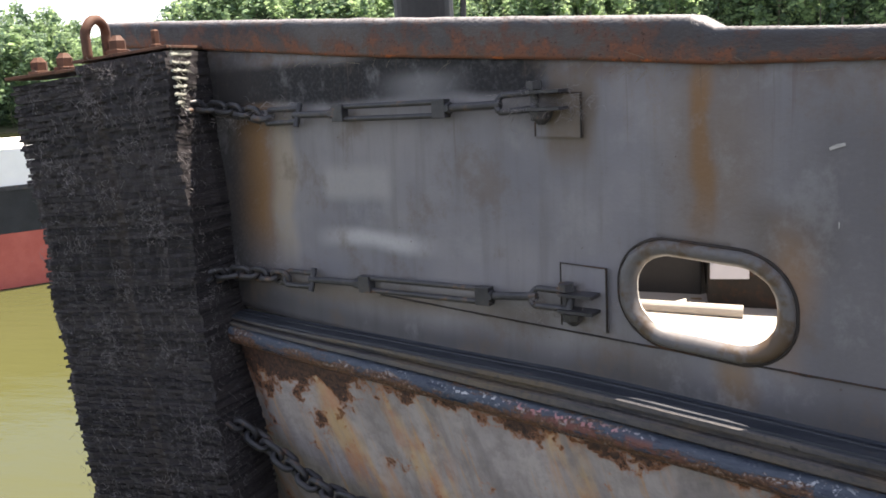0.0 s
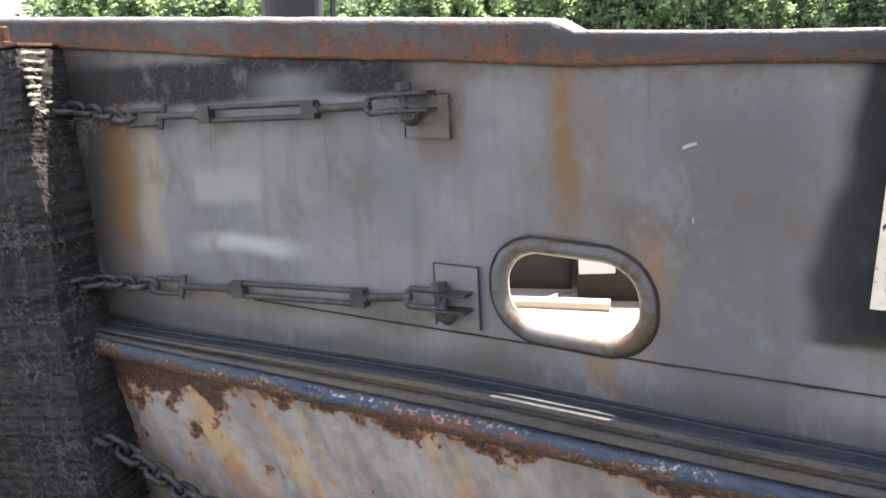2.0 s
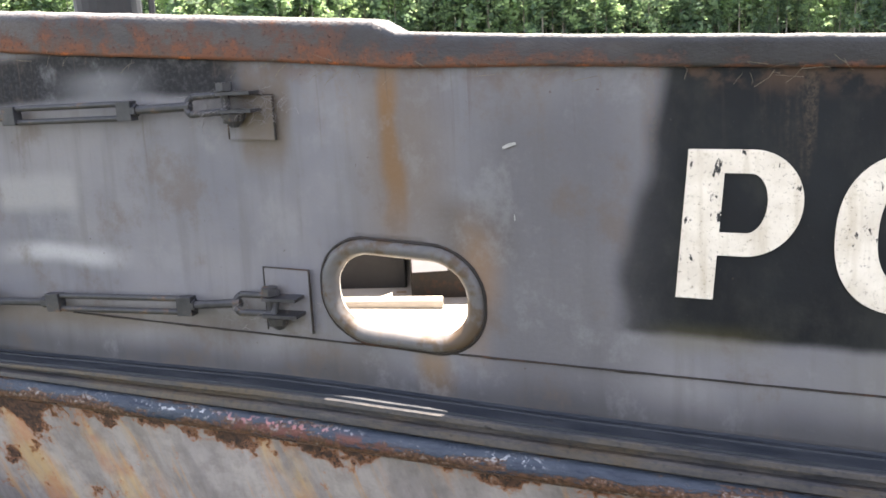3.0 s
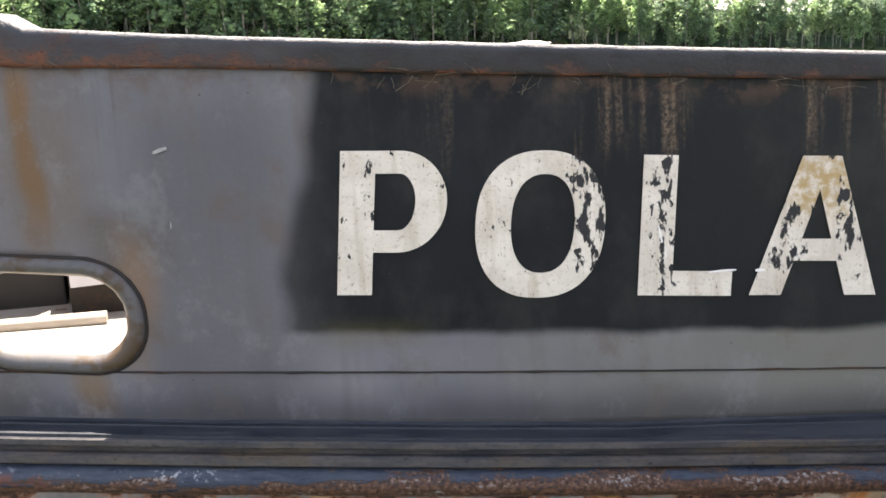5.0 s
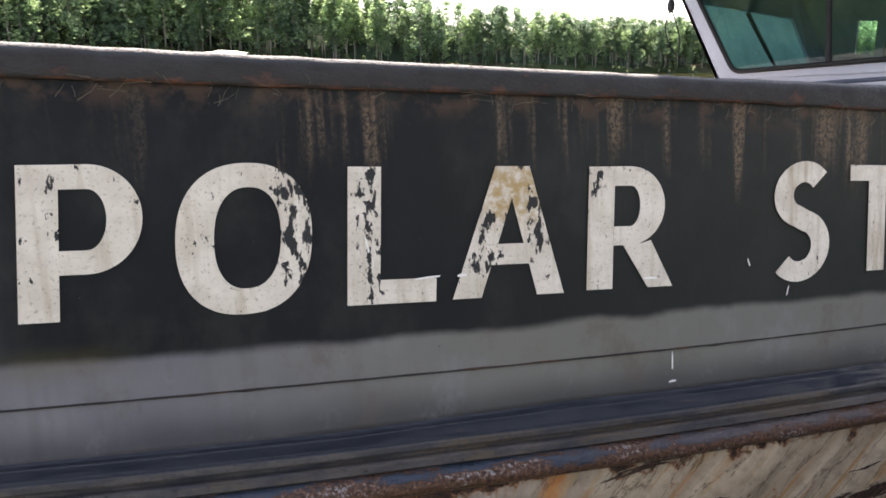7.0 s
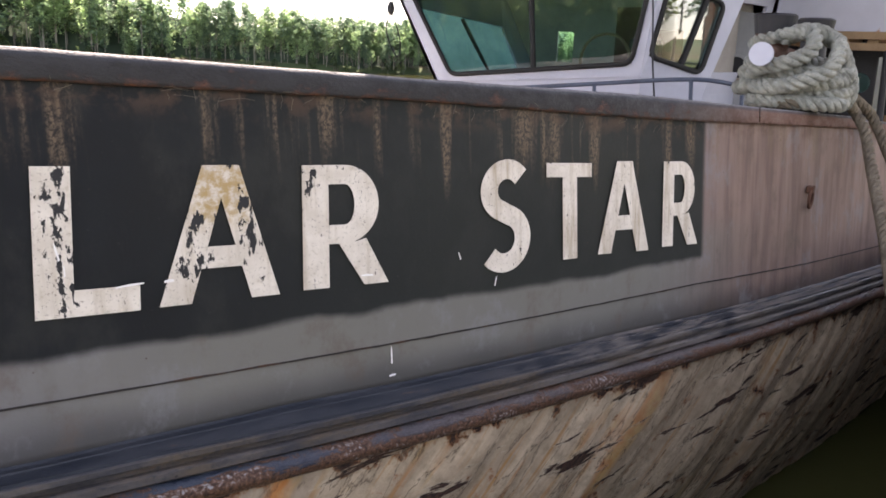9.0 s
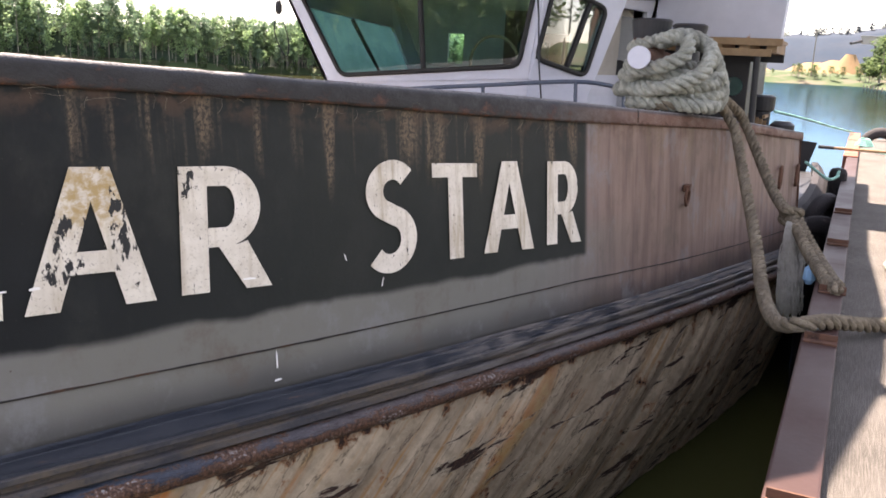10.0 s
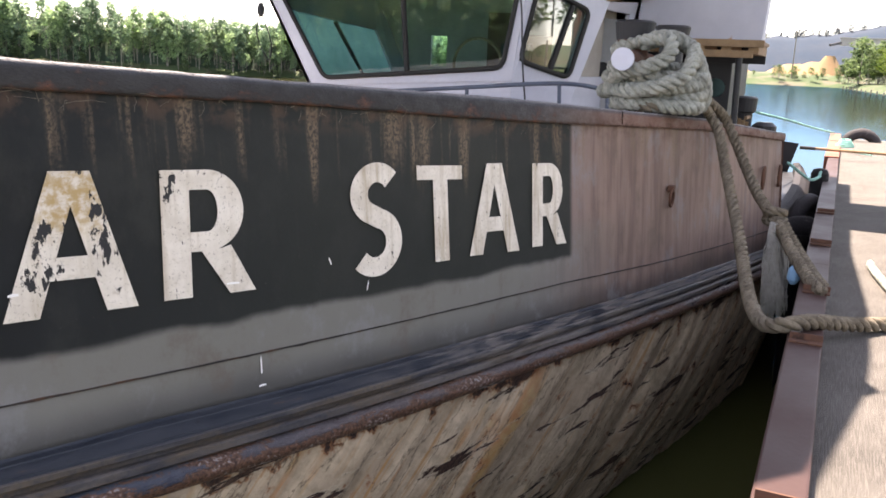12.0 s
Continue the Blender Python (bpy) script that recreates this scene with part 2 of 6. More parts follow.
def bottom_paint():
    g = Net("scaling_bottom_paint", 0.7)
    uv = g.coords("UV")
    sep = g.node("ShaderNodeSeparateXYZ", Vector=uv)
    u, v = sep.outputs[0], sep.outputs[1]
    aft = g.span(u, 2.0, 4.2)
    fine, mid = g.noise(uv, 34.0, 6, 0.7), g.noise(uv, 3.2, 6, 0.65)
    lean = g.math("ADD", u, g.math("MULTIPLY", v, g.span(u, 0.5, 4.5, -0.25, 0.8)))
    slant = g.node("ShaderNodeCombineXYZ", X=lean, Y=v).outputs[0]
    runs = g.noise(g.scaled(slant, 3.0, 0.9, 1), 1.0, 8, 0.66)
    thin = g.noise(g.scaled(slant, 11, 0.9, 1), 1.0, 6, 0.65)
    grit = g.noise(uv, 9.0, 7, 0.72)
    c = g.mix(g.span(runs, 0.34, 0.66), (0.205, 0.185, 0.185), (0.36, 0.325, 0.315))
    c = g.mix(g.math("MULTIPLY", aft, 0.9), c, g.mix(g.span(runs, 0.32, 0.68), (0.42, 0.32, 0.22), (0.72, 0.575, 0.40)))
    c = g.mix(g.math("MULTIPLY", g.span(grit, 0.42, 0.66), 0.45), c, g.mix(aft, (0.14, 0.125, 0.125), (0.22, 0.17, 0.11)))
    # orange and ochre runs
    c = g.mix(g.math("MULTIPLY", g.span(thin, 0.55, 0.68), g.span(u, 1.0, 3.5, 0.5, 0.75)), c, (0.44, 0.22, 0.07))
    warm = g.math("MULTIPLY", g.span(g.noise(g.scaled(slant, 2.4, 0.5, 1, (3, 0, 0)), 1.0, 6), 0.52, 0.64), g.math("MULTIPLY", g.span(u, 1.0, 3.0, 0.55, 0.9), g.span(u, 7.5, 5.2, 0.35, 1.0)))
    c = g.mix(warm, c, g.mix(g.span(mid, 0.4, 0.6), (0.50, 0.19, 0.05), (0.56, 0.36, 0.14)))
    c = g.mix(g.math("MULTIPLY", g.span(thin, 0.42, 0.33), 0.28), c, (0.14, 0.11, 0.085))
    # scale breaking off under the pipe and at the stem
    edge = g.math("ADD", g.noise(g.scaled(uv, 3.0, 3.0, 1), 1.0, 8, 0.74), g.math("MULTIPLY", g.span(v, 0.20, 0.0), 0.16))
    edge = g.math("ADD", edge, g.math("MULTIPLY", g.span(u, -2.5, -1.5, 0.13, -0.04), g.span(v, 0.55, 0.1)))
    c = g.mix(g.math("MULTIPLY", g.span(edge, 0.56, 0.62), 0.8), c, (0.34, 0.13, 0.05))
    dark = g.mix(g.span(fine, 0.4, 0.6), (0.030, 0.020, 0.018), (0.095, 0.050, 0.036))
    c = g.mix(g.span(edge, 0.62, 0.64), c, dark)
    # long ragged flakes that follow the strake
    tilt = g.node("ShaderNodeCombineXYZ", X=g.math("ADD", g.math("MULTIPLY", u, 0.9), v), Y=g.math("ADD", v, g.math("MULTIPLY", u, 0.10))).outputs[0]
    line = g.noise(g.scaled(tilt, 1.3, 6.0, 1), 1.0, 8, 0.66)
    flake = g.math("MULTIPLY", g.span(line, 0.588, 0.602), aft)
    c = g.mix(flake, c, dark)
    rim = g.math("MULTIPLY", g.math("SUBTRACT", g.span(line, 0.56, 0.583), g.span(line, 0.588, 0.598)), g.math("MULTIPLY", aft, 0.55))
    c = g.mix(rim, c, (0.58, 0.50, 0.38))
    hair = g.math("MULTIPLY", g.span(g.math("ABSOLUTE", g.math("SUBTRACT", g.noise(g.scaled(slant, 2.6, 1.1, 1, (7, 2, 0)), 1.0, 7, 0.6), 0.5)), 0.010, 0.003), g.math("MULTIPLY", aft, 0.65))
    c = g.mix(hair, c, (0.085, 0.06, 0.045))
    relief = g.math("ADD", g.math("MULTIPLY", fine, 0.3), g.math("SUBTRACT", g.math("MULTIPLY", runs, 1.2), g.math("ADD", flake, g.span(edge, 0.60, 0.63))))
    return g.done(c, relief, 0.8, 0.02, 0.75)


def rail_paint():
    g = Net("worn_strake_paint", 0.45)
    g.shader.inputs["Specular IOR Level"].default_value = 0.3
    uv = g.coords("UV")
    sep = g.node("ShaderNodeSeparateXYZ", Vector=uv)
    u, v = sep.outputs[0], sep.outputs[1]
    fine, mid = g.noise(uv, 40.0, 6), g.noise(g.scaled(uv, 3.0, 14.0, 1), 1.0, 6, 0.7)
    c = g.mix(g.span(mid, 0.35, 0.65), (0.013, 0.017, 0.025), (0.030, 0.034, 0.042))
    # the two bars are rubbed to bare grey and brown
    worn = g.mix(g.span(mid, 0.38, 0.62), (0.038, 0.038, 0.043), (0.082, 0.072, 0.066))
    worn = g.mix(g.span(g.noise(g.scaled(uv, 1.1, 3.0, 1), 1.0, 5), 0.48, 0.6), worn, (0.085, 0.066, 0.048))
    c = g.mix(g.math("MULTIPLY", g.span(v, 0.15, 0.17), g.span(fine, 0.2, 0.55)), c, worn)
    c = g.mix(g.math("MULTIPLY", g.span(u, 4.2, 6.5), g.span(mid, 0.42, 0.60)), c, (0.13, 0.115, 0.105))
    c = g.mix(g.span(mid, 0.63, 0.74), c, (0.11, 0.06, 0.038))
    c = g.mix(g.math("MULTIPLY", g.span(g.noise(uv, 17.0, 3), 0.67, 0.70), 0.8), c, (0.010, 0.010, 0.011))
    return g.done(c, g.math("ADD", fine, mid), 0.45, 0.006, g.span(mid, 0.35, 0.65, 0.4, 0.7))


def pipe_paint():
    g = Net("scuffed_blue_pipe_paint", 0.35)
    g.shader.inputs["Specular IOR Level"].default_value = 0.2
    uv = g.coords("UV")
    sep = g.node("ShaderNodeSeparateXYZ", Vector=uv)
    u, v = sep.outputs[0], sep.outputs[1]
    fine, mid = g.noise(uv, 45.0, 6, 0.7), g.noise(g.scaled(uv, 2.2, 9.0, 1), 1.0, 6, 0.7)
    c = g.mix(g.span(mid, 0.3, 0.7), (0.024, 0.032, 0.052), (0.085, 0.10, 0.125))
    c = g.mix(g.math("MULTIPLY", g.span(u, 3.0, 4.8), 0.7), c, g.mix(g.span(mid, 0.4, 0.6), (0.09, 0.065, 0.055), (0.20, 0.17, 0.165)))
    lowrust = g.math("ADD", g.math("ADD", mid, g.math("MULTIPLY", g.span(v, 0.05, 0.16), 0.2)), g.math("ADD", g.span(u, 0.4, 2.2, 0.0, 0.07), g.math("MULTIPLY", g.math("SUBTRACT", fine, 0.5), 0.25)))
    c = g.mix(g.span(lowrust, 0.56, 0.62), c, g.mix(g.span(fine, 0.35, 0.65), (0.035, 0.022, 0.018), (0.16, 0.085, 0.055)))
    worn = g.math("ADD", g.math("MULTIPLY", mid, 0.5), g.math("MULTIPLY", fine, 0.5))
    c = g.mix(g.math("MULTIPLY", g.span(worn, 0.55, 0.60), g.span(v, 0.02, 0.07)), c, (0.24, 0.235, 0.235))
    chipw = g.noise(uv, 34.0, 3, 0.55)
    c = g.mix(g.math("MULTIPLY", g.box(u, v, -1.5, 0.75, 0.045, 0.085, 0.25, 0.02), g.math("MULTIPLY", g.span(chipw, 0.56, 0.58), g.span(g.noise(uv, 2.5, 2), 0.45, 0.6))), c, (0.40, 0.41, 0.43))
    c = g.mix(g.math("MULTIPLY", g.box(u, v, -0.75, 0.05, 0.075, 0.13, 0.1, 0.02), g.span(g.noise(uv, 9.0, 6, 0.7), 0.47, 0.55)), c, (0.13, 0.055, 0.045))
    c = g.mix(g.math("MULTIPLY", g.box(u, v, -0.8, -0.2, 0.05, 0.085, 0.1, 0.015), g.span(chipw, 0.55, 0.57)), c, (0.36, 0.17, 0.17))
    return g.done(c, g.math("ADD", g.math("ADD", fine, mid), g.span(lowrust, 0.54, 0.64)), 0.6, 0.012, g.span(mid, 0.35, 0.65, 0.25, 0.6))


def letter_paint():
    g = Net("flaking_white_letter_paint", 0.6)
    uv = g.coords("UV")
    sep = g.node("ShaderNodeSeparateXYZ", Vector=uv)
    u, v = sep.outputs[0], sep.outputs[1]
    fine, mid = g.noise(uv, 22.0, 5, 0.65), g.noise(uv, 5.0, 4)
    c = g.mix(g.span(mid, 0.3, 0.7), (0.56, 0.50, 0.425), (0.70, 0.64, 0.56))
    c = g.mix(g.math("MULTIPLY", g.span(fine, 0.58, 0.7), 0.6), c, (0.42, 0.36, 0.27))
    grime = g.math("MULTIPLY", g.span(g.noise(g.scaled(uv, 13, 1.3, 1), 1.0, 5), 0.48, 0.68), g.span(u, 4.2, 4.9, 0.5, 0.8))
    c = g.mix(grime, c, (0.38, 0.31, 0.22))
    c = g.mix(g.math("MULTIPLY", g.span(g.noise(uv, 60.0, 4, 0.75), 0.58, 0.64), 0.6), c, (0.16, 0.13, 0.10))
    # flaked strips where seams of the plate run under the paint
    zone = g.math("MULTIPLY", g.box(u, v, 1.41, 1.45, 0.88, 1.23, 0.03, 0.05), 0.9)
    zone = g.math("MAXIMUM", zone, g.box(u, v, 1.27, 1.32, 0.9, 0.96, 0.02, 0.02))
    for u0, u1, v0, v1 in ((2.22, 2.40, 0.66, 1.2), (2.57, 2.66, 0.53, 1.16), (3.05, 3.20, 0.6, 0.95), (3.34, 3.46, 0.7, 1.0), (3.66, 3.76, 0.95, 1.1)):
        zone = g.math("MAXIMUM", zone, g.box(u, v, u0, u1, v0, v1, 0.04, 0.06))
    chip = g.span(g.math("ADD", g.noise(g.scaled(uv, 26, 11, 1), 1.0, 8, 0.66), g.math("MULTIPLY", zone, 0.13)), 0.635, 0.647)
    c = g.mix(g.math("MULTIPLY", g.box(u, v, 3.15, 3.42, 0.85, 1.13, 0.06, 0.08), g.span(fine, 0.35, 0.6)), c, (0.40, 0.28, 0.13))
    c = g.mix(chip, c, (0.022, 0.022, 0.024))
    return g.done(c, g.math("SUBTRACT", fine, chip), 0.3, 0.003, 0.6)


def rubber():
    g = Net("old_tyre_rubber", 0.85)
    p = g.coords()
    fine, mid = g.noise(p, 60.0, 6, 0.7), g.noise(p, 6.0, 4)
    tint = g.node("ShaderNodeObjectInfo").outputs["Random"]
    c = g.mix(tint, (0.010, 0.009, 0.011), (0.036, 0.032, 0.035))
    c = g.mix(g.math("MULTIPLY", g.span(fine, 0.55, 0.72), 0.6), c, (0.10, 0.095, 0.095))
    c = g.mix(g.math("MULTIPLY", g.span(mid, 0.55, 0.72), g.span(fine, 0.4, 0.6)), c, (0.10, 0.088, 0.095))
    c = g.mix(g.math("MULTIPLY", g.span(g.noise(p, 2.3, 3), 0.55, 0.7), 0.5), c, (0.055, 0.042, 0.034))
    return g.done(c, fine, 0.7, 0.01, 0.8)


def concrete():
    g = Net("broom_finished_concrete", 0.9)
    p = g.coords()
    fine, mid = g.noise(p, 70.0, 6, 0.75), g.noise(p, 2.0, 5)
    comb = g.noise(g.scaled(p, 6, 160, 1), 1.0, 2)
    c = g.mix(g.span(mid, 0.3, 0.7), (0.058, 0.052, 0.047), (0.094, 0.085, 0.077))
    c = g.mix(g.math("MULTIPLY", g.span(fine, 0.5, 0.7), 0.5), c, (0.085, 0.074, 0.066))
    c = g.mix(g.math("MULTIPLY", g.span(comb, 0.45, 0.65), 0.4), c, (0.17, 0.157, 0.14))
    c = g.mix(g.span(g.noise(p, 160.0, 3, 0.8), 0.56, 0.66), c, (0.10, 0.09, 0.08))
    c = g.mix(g.span(g.noise(p, 120.0, 3, 0.8), 0.60, 0.68), c, (0.26, 0.245, 0.23))
    return g.done(c, g.math("ADD", fine, g.math("MULTIPLY", comb, 0.5)), 1.0, 0.012, 0.9)


def river():
    g = Net("green_river_water", 0.06)
    g.shader.inputs["Specular IOR Level"].default_value = 0.5
    g.put(g.shader.inputs["Specular Tint"], (0.50, 0.66, 0.80))
    g.shader.inputs["IOR"].default_value = 1.33
    p = g.coords()
    rip = g.math("ADD", g.noise(g.scaled(p, 0.5, 1.6, 1), 1.0, 4), g.math("MULTIPLY", g.noise(g.scaled(p, 3.0, 7.0, 1), 1.0, 3), 0.07))
    c = g.mix(g.span(g.noise(p, 0.03, 3), 0.35, 0.65), (0.055, 0.057, 0.020), (0.07, 0.07, 0.027))
    bump = g.node("ShaderNodeBump", Height=rip, Strength=0.2, Distance=0.12)
    body = g.node("ShaderNodeBsdfDiffuse", Color=c)
    shine = g.node("ShaderNodeBsdfGlossy", Color=(0.13, 0.29, 0.52), Roughness=0.06, Normal=bump.outputs[0])
    fres = g.node("ShaderNodeFresnel", IOR=1.33, Normal=bump.outputs[0])
    both = g.node("ShaderNodeMixShader", Fac=fres.outputs[0])
    g.tree.links.new(body.outputs[0], both.inputs[1])
    g.tree.links.new(shine.outputs[0], both.inputs[2])
    g.tree.links.new(both.outputs[0], g.tree.nodes["Material Output"].inputs[0])
    return g.mat


def leafage(name, dark, light):
    g = Net(name, 0.7)
    isl = g.node("ShaderNodeNewGeometry").outputs["Random Per Island"]
    c = g.mix(isl, dark, light)
    p = g.coords()
    c = g.mix(g.span(g.noise(p, 0.12, 3), 0.4, 0.65), c, g.mix(0.5, c, light))
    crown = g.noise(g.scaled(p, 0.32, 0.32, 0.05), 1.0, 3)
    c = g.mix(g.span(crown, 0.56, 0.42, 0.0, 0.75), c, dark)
    g.shader.inputs["Subsurface Weight"].default_value = 0.0
    m = g.done(c, None)
    thin = g.node("ShaderNodeBsdfTranslucent", Color=c)
    both = g.node("ShaderNodeMixShader", Fac=0.65)
    g.tree.links.new(g.shader.outputs[0], both.inputs[1])
    g.tree.links.new(thin.outputs[0], both.inputs[2])
    g.tree.links.new(both.outputs[0], g.tree.nodes["Material Output"].inputs[0])
    return m


def rope_fibre(name, dark, light):
    g = Net(name, 0.95)
    uv = g.coords("UV")
    p = g.coords()
    fibre, mid = g.noise(g.scaled(uv, 120, 5, 1), 1.0, 3), g.noise(p, 7.0, 4)
    c = g.mix(g.math("ADD", g.math("MULTIPLY", fibre, 0.6), g.math("MULTIPLY", g.span(mid, 0.3, 0.7), 0.4)), dark, light)
    c = g.mix(g.math("MULTIPLY", g.span(g.noise(p, 22.0, 4, 0.7), 0.5, 0.68), 0.55), c, dark)
    return g.done(c, g.math("ADD", fibre, g.noise(p, 90.0, 3)), 1.0, 0.012, 0.95)


def pane_glass(name, tint, shine=0.105):
    g = Net(name, 0.03)
    clear = g.node("ShaderNodeBsdfTransparent", Color=tint)
    gloss = g.node("ShaderNodeBsdfGlossy", Roughness=0.015)
    fres = g.node("ShaderNodeFresnel", IOR=1.55)
    fac = g.math("ADD", g.math("MULTIPLY", fres.outputs[0], 1.0 if shine > 0.1 else 0.3), shine, True)
    both = g.node("ShaderNodeMixShader", Fac=fac)
    g.tree.links.new(clear.outputs[0], both.inputs[1])
    g.tree.links.new(gloss.outputs[0], both.inputs[2])
    g.tree.links.new(both.outputs[0], g.tree.nodes["Material Output"].inputs[0])
    return g.mat


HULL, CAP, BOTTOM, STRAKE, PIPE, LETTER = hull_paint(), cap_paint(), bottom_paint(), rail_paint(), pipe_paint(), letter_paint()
RUBBER, CONCRETE, WATER = rubber(), concrete(), river()
SEAMDIRT = plain("seam_dirt", (0.012, 0.011, 0.011), (0.035, 0.028, 0.024), 0.8, 0.0, 40, 5, (0.06, 0.03, 0.018))
RUSTED = plain("rusted_iron", (0.055, 0.027, 0.019), (0.135, 0.066, 0.042), 0.85, 0.0, 40, 6, (0.035, 0.02, 0.016))
IRON = plain("dull_grey_iron", (0.012, 0.014, 0.019), (0.060, 0.058, 0.062), 0.45, 0.0, 45, 9, (0.10, 0.062, 0.042), cut=(0.55, 0.66))
GALV = plain("weathered_galvanised_steel", (0.20, 0.20, 0.20), (0.38, 0.37, 0.36), 0.5, 0.5, 50, 8)
THROAT = plain("bleached_throat_paint", (0.42, 0.40, 0.36), (0.62, 0.60, 0.56), 0.7, 0.0, 30, 6, (0.20, 0.17, 0.14), 0.4, cut=(0.60, 0.68))
CHOCKPAINT = plain("worn_chock_steel", (0.060, 0.058, 0.062), (0.135, 0.13, 0.13), 0.45, 0.0, 18, 4, (0.070, 0.048, 0.032), 0.5, cut=(0.47, 0.58))
WHITE = plain("chalky_white_paint", (0.42, 0.43, 0.50), (0.52, 0.53, 0.60), 0.6, 0.0, 12, 1.5)
STAINED = plain("rust_spotted_white_paint", (0.42, 0.43, 0.50), (0.52, 0.53, 0.60), 0.6, 0.0, 6, 1.3, (0.40, 0.20, 0.10), cut=(0.61, 0.64))
DIRTYGREY = plain("grey_house_paint", (0.24, 0.25, 0.26), (0.34, 0.34, 0.34), 0.6, 0.0, 14, 1.6, (0.36, 0.22, 0.10), cut=(0.58, 0.68))
DARK = plain("black_paint_and_deep_shade", (0.012, 0.013, 0.016), (0.03, 0.03, 0.033), 0.5, 0.0, 30, 4)
GASKET = plain("black_window_gasket", (0.010, 0.010, 0.010), (0.02, 0.02, 0.02), 0.6)
TIMBER = plain("weathered_timber", (0.16, 0.10, 0.055), (0.32, 0.22, 0.13), 0.8, 0.0, 25, 3)
DECKPAINT = plain("worn_tan_deck_paint", (0.26, 0.235, 0.21), (0.42, 0.39, 0.35), 0.8, 0.0, 25, 2)
BROWN = plain("brown_rail_paint", (0.03, 0.0135, 0.012), (0.05, 0.022, 0.018), 0.6, 0.0, 30, 1.2, (0.025, 0.011, 0.009))
REDDOCK = plain("faded_red_timber", (0.17, 0.062, 0.042), (0.24, 0.095, 0.062), 0.8, 0.0, 20, 2)
BLUEGREY = plain("blue_grey_rail_paint", (0.05, 0.065, 0.10), (0.10, 0.12, 0.16), 0.5, 0.0, 30, 4)
ROPE = rope_fibre("weathered_hemp_fibre", (0.055, 0.045, 0.033), (0.27, 0.225, 0.165))
ROPEPALE = rope_fibre("bleached_hawser_fibre", (0.10, 0.108, 0.095), (0.52, 0.525, 0.46))
ROPEFRAY = rope_fibre("frayed_grey_fibre", (0.26, 0.25, 0.23), (0.50, 0.48, 0.44))
WEB = rope_fibre("dusty_web_fibre", (0.12, 0.11, 0.115), (0.28, 0.26, 0.27))
TEAL = rope_fibre("teal_line_fibre", (0.12, 0.34, 0.30), (0.40, 0.66, 0.60))
BARGERED, BARGEWHITE = plain("red_bottom_paint", (0.34, 0.07, 0.055), (0.46, 0.12, 0.09), 0.5), plain("white_topside_paint", (0.72, 0.70, 0.68), (0.8, 0.78, 0.76), 0.5)
GLASS = pane_glass("tinted_wheelhouse_glass", (0.52, 0.80, 0.78))
GLASSDULL = pane_glass("dusty_glass", (0.6, 0.78, 0.74), 0.01)


def acrylic():
    """Clouded teal sheet that lets the daylight through."""
    g = Net("clouded_teal_acrylic", 0.3)
    c = g.mix(g.span(g.noise(g.coords(), 1.4, 4), 0.3, 0.7), (0.10, 0.19, 0.185), (0.16, 0.28, 0.27))
    thin = g.node("ShaderNodeBsdfTranslucent", Color=c)
    both = g.node("ShaderNodeMixShader", Fac=0.75)
    g.done(c)
    g.tree.links.new(g.shader.outputs[0], both.inputs[1])
    g.tree.links.new(thin.outputs[0], both.inputs[2])
    g.tree.links.new(both.outputs[0], g.tree.nodes["Material Output"].inputs[0])
    return g.mat


ACRYLIC = acrylic()
# blue of the distant haze is put into the leaf colour
HILLLEAF = leafage("far_hill_leaves_haze_blue", (0.005, 0.011, 0.020), (0.012, 0.022, 0.034))
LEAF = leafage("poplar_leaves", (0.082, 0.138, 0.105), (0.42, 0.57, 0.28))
LEAFNEAR = leafage("willow_leaves", (0.05, 0.085, 0.016), (0.14, 0.19, 0.04))
BARK = plain("grey_bark", (0.13, 0.115, 0.095), (0.26, 0.24, 0.20), 0.9)
EARTH = plain("river_bank_earth", (0.06, 0.052, 0.033), (0.12, 0.10, 0.065), 0.95, 0.0, 1.0, 0.1, (0.04, 0.062, 0.024), cut=(0.40, 0.52))
CHIPS = plain("wood_chips", (0.20, 0.125, 0.06), (0.27, 0.18, 0.10), 0.95, 0.0, 0.8, 0.1)
# hill forest coloured blue to stand in for haze over the distance
HILLHAZE = plain("far_hill_forest_haze_blue", (0.007, 0.015, 0.030), (0.018, 0.032, 0.052), 1.0, 0.0, 0.09, 0.012)
BUSH = leafage("bank_bush_leaves", (0.045, 0.08, 0.038), (0.20, 0.27, 0.11))
# dark greens that stand in for the shade deep in the woods
WOODSHADE = plain("woods_shade_sheet", (0.018, 0.032, 0.022), (0.045, 0.07, 0.04), 1.0, 0.0, 0.9, 0.12)


# ---- mesh helpers ----
def mesh_of(name, verts, faces, material, uvs=None, smooth=False):
    me = bpy.data.meshes.new(name)
    me.from_pydata(verts, [], faces)
    if uvs is not None:
        layer = me.uv_layers.new(name="UVMap")
        idx = np.empty(len(me.loops), dtype=np.int32)
        me.loops.foreach_get("vertex_index", idx)
        layer.data.foreach_set("uv", np.asarray(uvs, dtype=np.float32)[idx].ravel())
    me.materials.append(material)
    if smooth:
        me.polygons.foreach_set("use_smooth", [True] * len(me.polygons))
    me.update()
    return me


def put(name, me, parent=None, m=None, label=""):
    ob = new(name, me)
    if m is not None:
        ob.matrix_basis = m
    if parent is not None:
        ob.parent = parent
    return tagged(ob, label)


